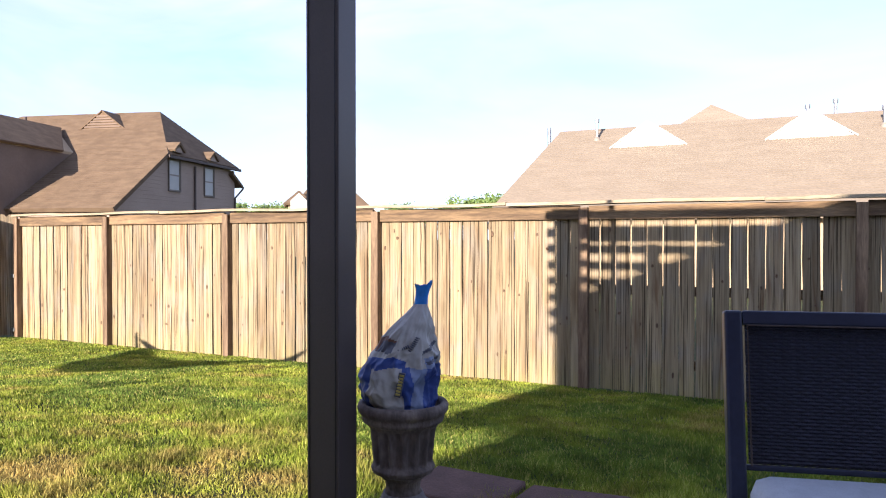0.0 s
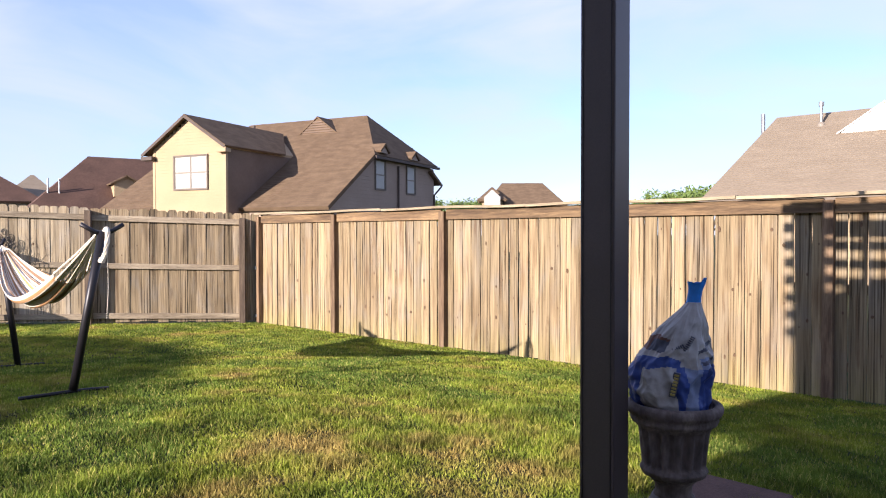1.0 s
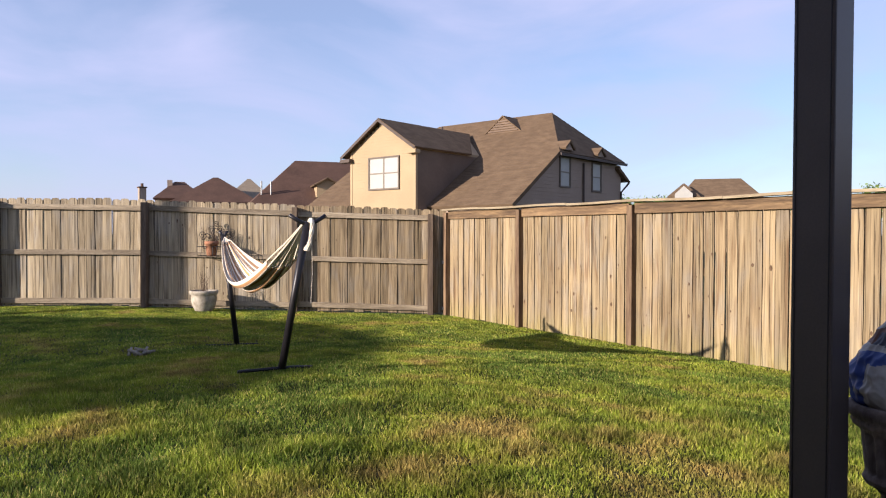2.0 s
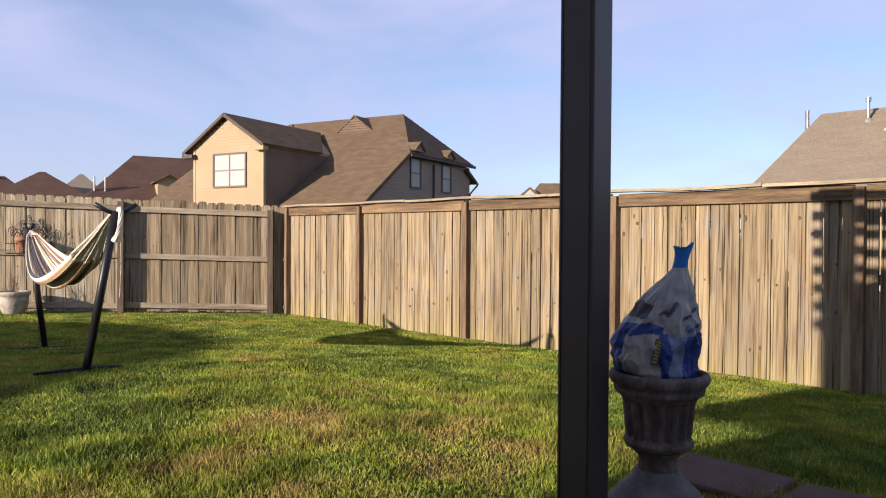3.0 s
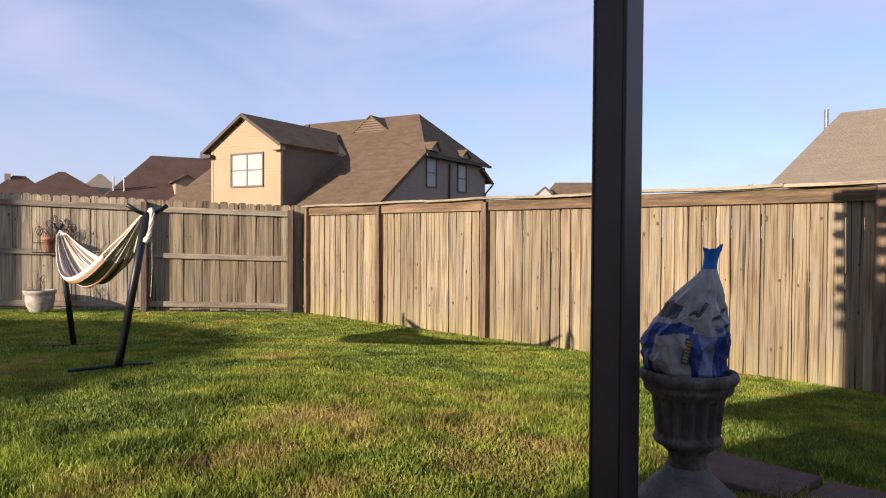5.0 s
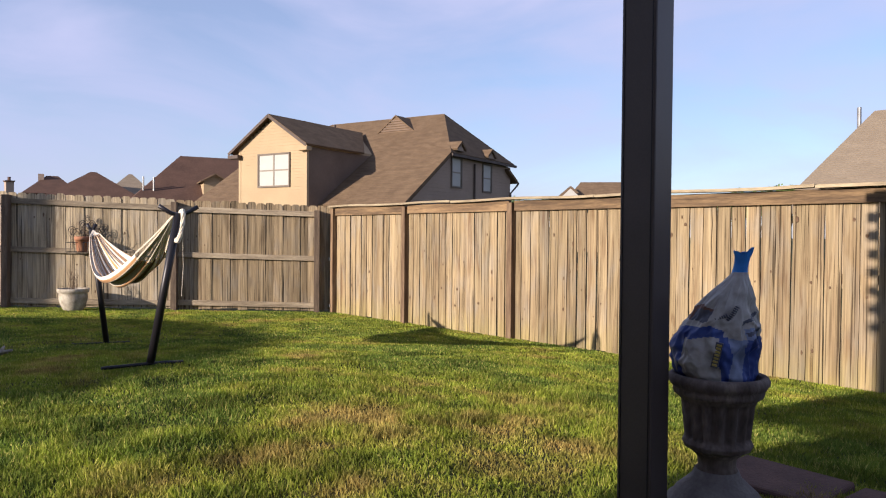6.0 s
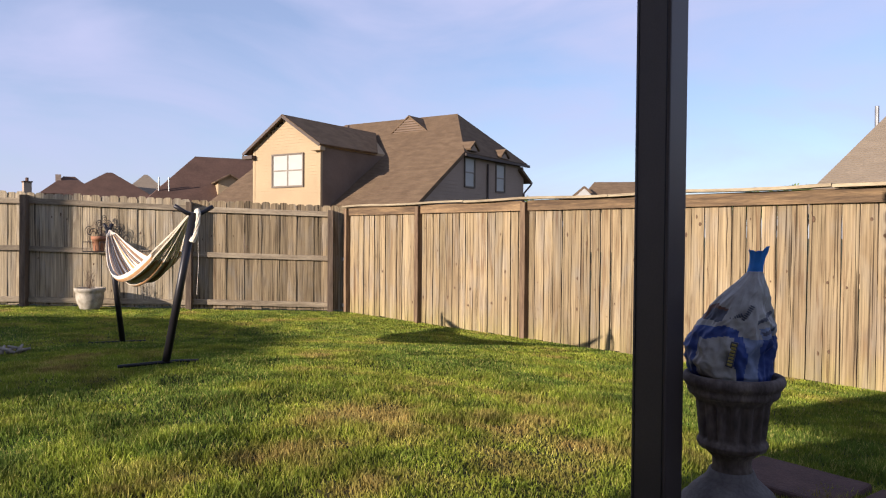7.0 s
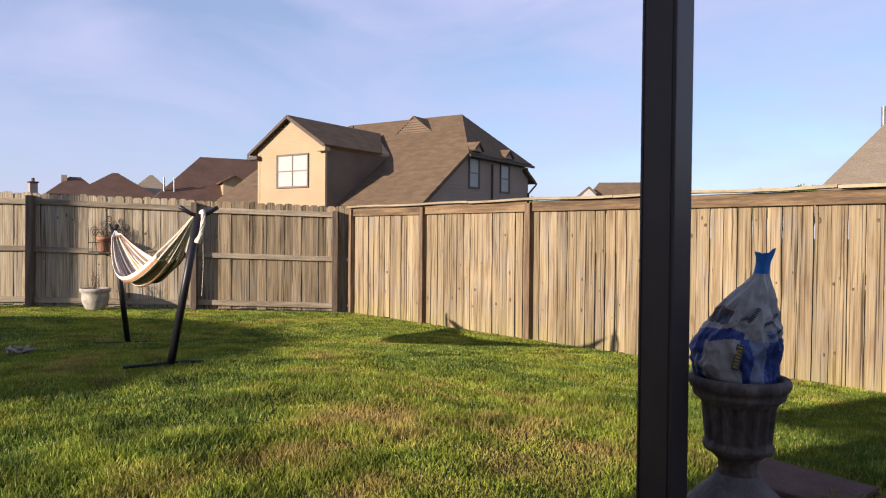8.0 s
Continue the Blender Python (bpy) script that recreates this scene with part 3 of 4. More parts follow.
def make_picket_fence():
    f = thing("picket_fence", pose(-11.9, 6.4, 0.0), "weathered grey dog-eared picket fence with three rails", "fence")
    rnd = random.Random(9)
    inv = f.matrix_basis.inverted()
    variants = [finish("picket", board_mesh("picket", 1.83, 0.009, True, 20 + s), M_GREY) for s in range(12)]
    browner = [finish("picket", board_mesh("picket", 1.83, 0.009, True, 40 + s), M_GREY_BROWN) for s in range(12)]
    knots = finish("knot", turned([(0.003, 0.0012), (0.010, 0.0016), (0.015, 0.0), (0.011, -0.001)], 9), M_KNOT, True)
    base = pose(LF_A.x, LF_A.y, 0, 0, 0, LF_TURN)
    stops = [0.215, 2.56, 5.12, 7.6, 10.1]

    def gz(s):
        p = LF_A + LF_DIR * s
        return ground_z(p.x, p.y)

    for s in stops:
        w = 0.046
        part("post", box(-w, w, -0.0, 0.17, 0, 1.84 if s > 1 else 1.80, 0.004), M_GREY_POST, f, at=inv @ base @ pose(s, 0.0, gz(s) - 0.03, 0, rnd.uniform(-0.6, 0.6), 0))
    for a, b in zip(stops, stops[1:]):
        za, zb = gz(a), gz(b)
        t = math.degrees(math.atan2(zb - za, b - a))
        for z, h in ((1.66, 0.09), (0.90, 0.085), (0.07, 0.09)):
            part("rail", box(0.045, b - a - 0.045, 0.0, 0.038, 0, h, 0.004), M_GREY_RAIL, f, at=inv @ base @ pose(a, 0, za + z + rnd.uniform(-0.01, 0.01), 0, -t + rnd.uniform(-0.3, 0.3), 0))
        n = round((b - a) / 0.143)
        pitch = (b - a) / n
        for k in range(n):
            s = a + pitch * (k + 0.5)
            gap = rnd.choice((-0.009, -0.006, -0.004))
            m = base @ pose(s, -0.003 - 0.010 * (k % 2), gz(s) + 0.03 + rnd.uniform(-0.012, 0.012), 0, rnd.uniform(-0.25, 0.25), 180 + rnd.uniform(-1.5, 1.5))
            piece("picket", rnd.choice(browner if a < 1 else variants), f, inv @ m @ Matrix.Diagonal((pitch - gap, 1, 1, 1)))
            for _ in range(rnd.choice((0, 0, 1, 1, 2)) if a < 5 else 0):
                q = rnd.uniform(0.5, 1.1)
                piece("knot", knots, f, inv @ m @ pose(rnd.uniform(-0.045, 0.045), -0.0035, rnd.uniform(0.2, 1.6), 90) @ Matrix.Diagonal((q * 0.8, q * rnd.uniform(0.9, 2.2), 1, 1)))
    for k in range(2):
        m = base @ pose(0.145 - 0.14 * k, -0.003, gz(0.1) + 0.03, 0, 0, 180)
        piece("picket", browner[k], f, inv @ m @ Matrix.Diagonal((0.138, 1, 1, 1)))
    # latch plates beside the corner post
    for z in (0.91, 0.10):
        part("latch", box(-0.03, 0.03, -0.012, 0.0, 0, 0.055, 0.003), M_PIPE, f, "small metal latch plate", at=inv @ pose(-10.475, FENCE_Y - 0.087, z, 0, 0, 0))
    return f


make_picket_fence()


# ---- houses beyond the fences ----
def window(parent, w, h, m, panes=(2, 2), trim=None):
    """A double-hung window facing local -y, its middle at the origin."""
    win = new("window")
    win.empty_display_size = 0.1
    win.parent, win.matrix_basis = parent, m
    t = 0.055
    bm = bmesh.new()
    for x0, x1, z0, z1 in ((-w / 2, w / 2, h / 2 - t, h / 2), (-w / 2, w / 2, -h / 2, -h / 2 + t), (-w / 2, -w / 2 + t, -h / 2 + t, h / 2 - t), (w / 2 - t, w / 2, -h / 2 + t, h / 2 - t)):
        box(x0, x1, -0.05, 0.03, z0, z1, 0, bm)
    part("frame", bm, trim or M_CASING, win)
    nx, nz = panes
    cw, ch = (w - 2 * t) / nx, (h - 2 * t) / nz
    me = finish("pane", box(-cw / 2 + 0.035, cw / 2 - 0.035, 0.0, 0.02, -ch / 2 + 0.03, ch / 2 - 0.03), M_BLIND)
    for i in range(nx):
        for j in range(nz):
            piece("pane", me, win, pose(-w / 2 + t + cw * (i + 0.5), 0, -h / 2 + t + ch * (j + 0.5)))
    for i in range(nx + 1):
        x = -w / 2 + t + cw * i
        part("mullion", box(x - 0.025, x + 0.025, -0.03, 0.02, -h / 2 + t, h / 2 - t), M_SASH, win)
    for j in range(nz + 1):
        z = -h / 2 + t + ch * j
        part("sash", box(-w / 2 + t, w / 2 - t, -0.025, 0.015, z - 0.022, z + 0.022), M_SASH, win)


def courses(bm, pts_low_left, pts_low_right, pts_up_left, pts_up_right, step, lift=0.012):
    """Overlapping shingle courses on a four-sided roof plane, each a thin raised strip."""
    a, b, c, d = (Vector(p) for p in (pts_low_left, pts_low_right, pts_up_left, pts_up_right))
    length = max((c - a).length, (d - b).length)
    n = max(2, int(length / step))
    nor = (b - a).cross(c - a).normalized()
    if nor.z < 0:
        nor = -nor
    for i in range(n):
        u0, u1 = i / n, min(1.0, (i + 1.0) / n)
        p = [a.lerp(c, u0) + nor * lift, b.lerp(d, u0) + nor * lift, b.lerp(d, u1) + nor * 0.002, a.lerp(c, u1) + nor * 0.002]
        q = [a.lerp(c, u0), b.lerp(d, u0)]
        v = [bm.verts.new(x) for x in p + q]
        bm.faces.new(v[:4])
        bm.faces.new((v[4], v[5], v[1], v[0]))


def make_tan_house():
    E = 1.374
    h = thing("two_storey_house", pose(-0.25, 1.51, 0, 0, 0, 15), "two-storey tan house with brown shingle roof and front gable", "house")
    u0, u1, uR, uL, uW = -24.95, -20.85, -18.9, -26.3, -16.5
    vF, vR, vE, vB = 22.8, 30.8, 23.5, 34.2
    rh, slope = 6.16 + E, 0.67
    top = lambda v: rh - slope * abs(vR - v)
    # front slope with its raking edge, hip at the right end, back slope
    clip_h = 3.7 + E
    vc0, vc1 = vR - (rh - clip_h) / slope, 33.5
    ue = uW + 0.25
    bm = bmesh.new()
    slab([(uL, vR, rh), (uR, vR, rh), (ue, vc0, clip_h), (ue, vE, top(vE)), (-29.5, vE, top(vE)), (-29.5, vc0, clip_h)], 0.16, bm)
    part("roof", bm, M_SHINGLE, h, "brown shingle roof")
    bm = bmesh.new()
    courses(bm, (-29.5, vE, top(vE)), (ue, vE, top(vE)), (-29.5, vc0, clip_h), (ue, vc0, clip_h), 0.16)
    courses(bm, (-29.5, vc0, clip_h), (ue, vc0, clip_h), (uL, vR, rh), (uR, vR, rh), 0.16)
    tagged(part("shingle_course", bm, M_SHINGLE, h), kind="stuff")
    bm = bmesh.new()
    slab([(uR, vR, rh), (ue, vc1, clip_h), (ue, vc0, clip_h)], 0.14, bm)
    slab([(uL, vR, rh), (-29.5, vc0, clip_h), (-29.5, vc1, clip_h)], 0.14, bm)
    slab([(uR, vR, rh), (uL, vR, rh), (-29.5, vc1, clip_h), (ue, vc1, clip_h)], 0.14, bm)
    part("hip_roof", bm, M_SHINGLE, h)
    # lower back roof with gutter
    bm = slab([(ue, vc1 - 0.6, clip_h - 0.25), (ue, vc1 + 0.5, clip_h - 0.85), (-28, vc1 + 0.5, clip_h - 0.85), (-28, vc1 - 0.6, clip_h - 0.25)], 0.14)
    part("rear_roof", bm, M_SHINGLE, h)
    # side wall under the rake
    bm = bmesh.new()
    for x in (uW,):
        outline = [(vE + 0.3, 0), (vE + 0.3, top(vE + 0.3) - 0.14), (vc0, clip_h - 0.14), (vc1, clip_h - 0.14), (vc1, 0)]
        a = [bm.verts.new((x, v, z)) for v, z in outline]
        b = [bm.verts.new((x - 12.5, v, z)) for v, z in outline]
        bm.faces.new(a)
        bm.faces.new(b[::-1])
        for i in range(5):
            bm.faces.new((a[i], b[i], b[(i + 1) % 5], a[(i + 1) % 5]))
    part("wall", bm, M_SIDING_DARK, h, "taupe lap-sided wall")
    bm = bmesh.new()
    for k in range(26):
        z = 1.2 + 0.16 * k
        va = max(vE + 0.3, vR - (rh - 0.14 - z) / slope + 0.12)
        if z < clip_h - 0.2:
            box(uW, uW + 0.018, va, vc1, z, z + 0.15, 0, bm)
    tagged(part("siding_board", bm, M_SIDING_DARK, h), kind="stuff")
    # side wall windows with small gables that break the eave
    for v, zc in ((27.95, 2.86), (30.9, 2.80)):
        window(h, 0.95, 1.4, pose(uW + 0.03, v, zc + E, 0, 0, 90), (1, 2))
        bm = bmesh.new()
        pk, ev, hw = zc + 1.42 + E, zc + 1.05 + E, 0.46
        slab([(uW + 0.34, v, pk), (uW + 0.34, v - hw, ev), (uW - 1.0, v - hw, ev), (uW - 1.0, v, pk)], 0.09, bm)
        slab([(uW + 0.34, v, pk), (uW + 0.34, v + hw, ev), (uW - 1.0, v + hw, ev), (uW - 1.0, v, pk)], 0.09, bm)
        part("window_gable", bm, M_SHINGLE, h)
        bm = bmesh.new()
        a = [bm.verts.new(p) for p in ((uW + 0.26, v - hw + 0.1, ev - 0.08), (uW + 0.26, v + hw - 0.1, ev - 0.08), (uW + 0.26, v, pk - 0.12))]
        b = [bm.verts.new(p.co + Vector((-0.6, 0, 0))) for p in a]
        bm.faces.new(a)
        bm.faces.new(b[::-1])
        for i in range(3):
            bm.faces.new((a[i], b[i], b[(i + 1) % 3], a[(i + 1) % 3]))
        part("gable_face", bm, M_SIDING_DARK, h)
    part("downpipe", tube([(uW + 0.07, 29.6, 0.3), (uW + 0.07, 29.6, clip_h - 0.3)], 0.05), M_TRIM, h)
    part("downpipe", tube([(uW + 0.07, vc1 - 0.05, 0.3), (uW + 0.07, vc1 - 0.05, clip_h - 1.5), (uW + 0.25, vc1 + 0.4, clip_h - 1.05), (uW + 0.25, vc1 + 0.52, clip_h - 0.92)], 0.05), M_TRIM, h)
    part("gutter", box(ue - 0.02, ue + 0.09, vc0, vc1 + 0.1, clip_h - 0.17, clip_h - 0.05), M_TRIM, h)
    # front gable
    um, pk, ev = (u0 + u1) / 2, 5.17 + E, 3.86 + E
    bm = bmesh.new()
    prism(bm, [(u0, 0), (u1, 0), (u1, ev), (um, pk - 0.16), (u0, ev)], vF, 29.0)
    part("gable_wall", bm, [M_SIDING], h, "cream-tan lap siding on the front gable")
    bm = bmesh.new()
    for k in range(44):
        z = 1.6 + 0.13 * k
        half = (u1 - u0) / 2 if z < ev else (u1 - u0) / 2 * (pk - 0.16 - z) / (pk - 0.16 - ev)
        if half > 0.1:
            box(um - half, um + half, vF - 0.012, vF, z, z + 0.124, 0, bm)
    tagged(part("siding_board", bm, M_SIDING, h), kind="stuff")
    # the shade on this side of the gable is put into its colour
    part("side_cladding", box(u1, u1 + 0.02, vF + 0.1, 28.9, 1.0, ev - 0.12), M_SHADED_BROWN, h, "gable side siding, its colour darkened for shade")
    part("corner_board", box(u1 - 0.1, u1 + 0.03, vF - 0.03, vF + 0.1, 0.5, ev - 0.02), M_SIDING, h)
    part("corner_board", box(u0 - 0.03, u0 + 0.1, vF - 0.03, vF + 0.1, 0.5, ev - 0.02), M_SIDING, h)
    vb = vR - 1.6
    for sgn, out in ((-1, 0.48), (1, 0.22)):
        hw = (u1 - u0) / 2 + out
        ov = ev - out * (pk - ev) / ((u1 - u0) / 2) + 0.12
        bm = slab([(um, vF - 0.27, pk + 0.1), (um + sgn * hw, vF - 0.27, ov), (um + sgn * hw, 26.5, ov), (um, vb, pk + 0.1)], 0.07)
        part("gable_roof", bm, M_SHINGLE, h)
        x0, x1 = sorted((um + sgn * (hw - (0.64 if sgn < 0 else 0.5)), um + sgn * (hw + 0.02)))
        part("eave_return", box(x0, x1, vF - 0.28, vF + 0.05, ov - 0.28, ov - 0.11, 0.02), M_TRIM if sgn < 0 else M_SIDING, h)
        bm = slab([(um, vF - 0.29, pk + 0.07), (um + sgn * hw, vF - 0.29, ov - 0.03), (um + sgn * hw, vF - 0.26, ov - 0.03), (um, vF - 0.26, pk + 0.07)], 0.11)
        part("barge_board", bm, M_TRIM, h)
    window(h, 1.95, 1.5, pose((-23.7 - 21.82) / 2, vF - 0.03, 2.8 + E), (2, 2))
    # louvred roof vent
    vv, vz = 29.35, 5.06 + E
    bm = bmesh.new()
    prism(bm, [(-22.08, vz - 0.02), (-19.68, vz - 0.02), (-20.88, vz + 0.92)], vv, vv + 1.4)
    vent = part("roof_vent", bm, M_SHINGLE, h)
    for k in range(6):
        z = vz + 0.06 + k * 0.12
        half = 1.14 * (1 - (z - vz) / 0.9)
        part("louvre", box(-20.88 - half, -20.88 + half, vv - 0.04, vv, z, z + 0.07), M_SHADED_BROWN, vent)
    for sgn in (-1, 1):
        part("trim", slab([(-20.88, vv - 0.06, vz + 0.98), (-20.88 + sgn * 1.3, vv - 0.06, vz), (-20.88 + sgn * 1.3, vv + 1.3, vz), (-20.88, vv + 1.5, vz + 0.98)], 0.05), M_SHINGLE, vent)
    part("vent_pipe", tube([(-24.6, 29.0, 6.0), (-24.6, 29.0, 7.15)], 0.07), M_TRIM, h)


make_tan_house()


def make_right_house():
    E = 1.498
    h = thing("single_storey_house", pose(-0.09, 1.6, 0), "long low house with pale tan shingle roof", "house")
    yr, rh, sl = 26.0, 4.02 + E, 0.62
    x0, x1 = -7.3, 3.4
    ye = 20.6
    top = lambda y: rh - sl * (yr - y)
    bm = bmesh.new()
    slab([(x0, yr, rh), (x1, yr, rh), (x1 + 3.6, ye, top(ye)), (x0 - 0.95, ye, top(ye))], 0.16, bm)
    slab([(x0, yr, rh), (x1, yr, rh), (x1 + 3.6, 2 * yr - ye, top(ye)), (x0 - 0.95, 2 * yr - ye, top(ye))], 0.16, bm)
    slab([(x1, yr, rh), (x1 + 3.6, ye, top(ye)), (x1 + 3.6, 2 * yr - ye, top(ye))], 0.16, bm)
    part("roof", bm, M_SHINGLE_TAN, h)
    bm = bmesh.new()
    courses(bm, (x0 - 0.95, ye, top(ye)), (x1 + 3.6, ye, top(ye)), (x0, yr, rh), (x1, yr, rh), 0.16)
    tagged(part("shingle_course", bm, M_SHINGLE_TAN, h), kind="stuff")
    bm = box(x0 + 0.3, x1 + 3.2, ye + 0.5, 2 * yr - ye - 0.5, 0, top(ye) - 0.05)
    part("wall", bm, M_SIDING, h)
    bm = bmesh.new()
    b = bm
    a = [b.verts.new((x0 + 0.3, y, z)) for y, z in ((ye + 0.5, top(ye) - 0.05), (2 * yr - ye - 0.5, top(ye) - 0.05), (yr, rh - 0.45))]
    c = [b.verts.new(v.co + Vector((0.2, 0, 0))) for v in a]
    b.faces.new(a)
    b.faces.new(c[::-1])
    for i in range(3):
        b.faces.new((a[i], c[i], c[(i + 1) % 3], a[(i + 1) % 3]))
    part("gable_end", bm, M_SIDING, h)
    # tall hip roof behind the ridge
    bm = bmesh.new()
    px, py, pz = -2.37, 30.4, 5.39 + E
    bl = 2.7
    zb = pz - bl * 0.8
    cs = [(px - bl, py - bl, zb), (px + bl + 0.9, py - bl, zb), (px + bl + 0.9, py + bl, zb), (px - bl, py + bl, zb)]
    for i in range(4):
        slab([cs[i], cs[(i + 1) % 4], (px, py, pz)], 0.12, bm)
    part("hip_roof", bm, M_SHINGLE_TAN, h)
    part("hip_wall", box(px - bl, px + bl + 0.8, py - bl + 0.4, py + bl - 0.4, 0, zb - 0.02), M_SIDING, h)
    # white gable vents
    for xc in (-3.9, 0.95):
        yv = 24.55
        zv = top(yv)
        bm = bmesh.new()
        prism(bm, [(xc - 1.2, zv - 0.02), (xc + 1.2, zv - 0.02), (xc, zv + 0.82)], yv, yv + 1.3)
        vent = part("roof_vent", bm, M_WHITE, h, "white triangular roof vent")
        for k in range(7):
            z = zv + 0.04 + k * 0.1
            half = 1.12 * (1 - (z + 0.03 - zv) / 0.82)
            if half > 0.06:
                part("louvre", box(xc - half, xc + half, yv - 0.035, yv, z, z + 0.065), M_WHITE, vent)
        for sgn in (-1, 1):
            part("trim", slab([(xc, yv - 0.06, zv + 0.865), (xc + sgn * 1.27, yv - 0.06, zv), (xc + sgn * 1.27, yv + 1.0, zv + 0.02), (xc, yv + 1.45, zv + 0.865)], 0.035), M_WHITE, vent)
    for x, y, z0, hgt in ((-5.75, 25.2, top(25.2) - 0.1, 0.72), (1.75, 26.6, rh - 0.5, 0.95), (2.95, 25.0, top(25.0) - 0.1, 0.6), (0.95, 27.0, rh - 0.6, 1.0)):
        p = part("flue_pipe", tube([(x, y, z0), (x, y, z0 + hgt)], 0.045, 10), M_PIPE, h, "thin metal flue pipe")
        part("flue_cap", tube([(x, y, z0 + hgt - 0.02), (x, y, z0 + hgt + 0.11)], 0.08, 10), M_PIPE, p)
        part("flashing", turned([(0.13, z0 - 0.05), (0.12, z0 + 0.12), (0.05, z0 + 0.2)], 14), M_SASH, p).matrix_basis = Matrix.Translation((x, y, 0))
    part("flue_pipe", tube([(-8.2, 27.6, 3.0), (-8.23, 27.6, 5.95)], 0.07, 10), M_PIPE, h)


make_right_house()


def far_house(az, dist, el_top, width, depth, drop, roof_mat, wall_mat, turn=0.0, ridge=0.35, base=0.0, label="distant brown-roofed house beyond the fence"):
    a = radians(az)
    x, y = -0.126 - dist * math.sin(a), 1.545 + dist * math.cos(a)
    top = 1.374 + dist * math.tan(radians(el_top))
    h = thing("distant_house", pose(x, y, 0, 0, 0, az + turn), label, "house", "distant houses")
    e = top - drop
    r = width * ridge / 2
    w, d = width / 2, depth / 2
    bm = bmesh.new()
    slab([(-r, 0, top), (r, 0, top), (w, -d, e), (-w, -d, e)], 0.2, bm)
    slab([(-r, 0, top), (r, 0, top), (w, d, e), (-w, d, e)], 0.2, bm)
    slab([(r, 0, top), (w, -d, e), (w, d, e)], 0.2, bm)
    slab([(-r, 0, top), (-w, -d, e), (-w, d, e)], 0.2, bm)
    part("roof", bm, roof_mat, h)
    part("wall", box(-w + 0.4, w - 0.4, -d + 0.4, d - 0.4, base, e - 0.05), wall_mat, h)
    return h, top


def make_distance():
    big, top = far_house(63.6, 52, 5.75, 15, 11, 4.2, M_SHINGLE_DARK, M_SIDING_DARK, 10, 0.42)
    bm = bmesh.new()
    prism(bm, [(-0.7, top - 2.75), (0.7, top - 2.75), (0.7, top - 1.85), (0, top - 1.5), (-0.7, top - 1.85)], -4.0, -1.4)
    dormer = part("dormer", bm, M_SIDING, big, "small dormer with a brown roof")
    dormer.matrix_basis = Matrix.Translation((-1.5, 0, 0))
    for sgn in (-1, 1):
        part("dormer_roof", slab([(0, -4.25, top - 1.42), (sgn * 0.95, -4.25, top - 1.95), (sgn * 0.95, -1.4, top - 1.95), (0, -1.4, top - 1.42)], 0.08), M_SHINGLE, dormer)
    for x in (-5.7, -5.1):
        part("chimney_pipe", tube([(x, -3.4, top - 3.6), (x, -3.4, top - 1.75)], 0.05), M_PIPE, big)
    far_house(72.95, 74, 4.35, 8.2, 8, 2.6, M_SHINGLE_DARK, M_STUCCO, 0, 0.06)
    h, top = far_house(75.55, 80, 3.95, 5.0, 8, 1.9, M_SHINGLE_DARK, M_SIDING_DARK, 0, 0.2)
    part("chimney", box(-1.2, -0.7, -1, 0, top - 3, top + 0.1), M_SIDING_DARK, h)
    far_house(70.5, 78, 4.3, 5, 8, 2.4, M_SHINGLE_TAN, M_SIDING, 0, 0.06)
    az, dist = radians(78.15), 95
    top = 1.374 + dist * math.tan(radians(3.75))
    c = thing("distant_chimney", pose(-0.126 - dist * math.sin(az), 1.545 + dist * math.cos(az), 0), "far brick chimney with two small pots", "chimney")
    part("stack", box(-0.42, 0.42, -0.4, 0.4, 0, top - 0.55), M_SIDING_DARK, c)
    part("cap", box(-0.55, 0.55, -0.5, 0.5, top - 0.55, top - 0.4, 0.02), M_SHINGLE_DARK, c)
    for x in (-0.2, 0.2):
        part("pot", turned([(0.14, top - 0.4), (0.12, top - 0.1), (0.15, top)], 12), M_SHINGLE_DARK, c).location.x = x
    far_house(34.2, 66, 4.25, 7.5, 7, 2.3, M_SHINGLE, M_SIDING, 5, 0.5, label="distant house with brown hip roof")
    h, top = far_house(36.6, 64, 3.95, 2.6, 4, 1.2, M_SHINGLE, M_SIDING, 0, 0.05, label="distant house with a white gable")
    bm = bmesh.new()
    prism(bm, [(-0.7, top - 2.0), (0.7, top - 2.0), (0.7, top - 1.0), (0, top - 0.35), (-0.7, top - 1.0)], -2.3, -1.9)
    part("gable", bm, M_BLIND, h)


make_distance()


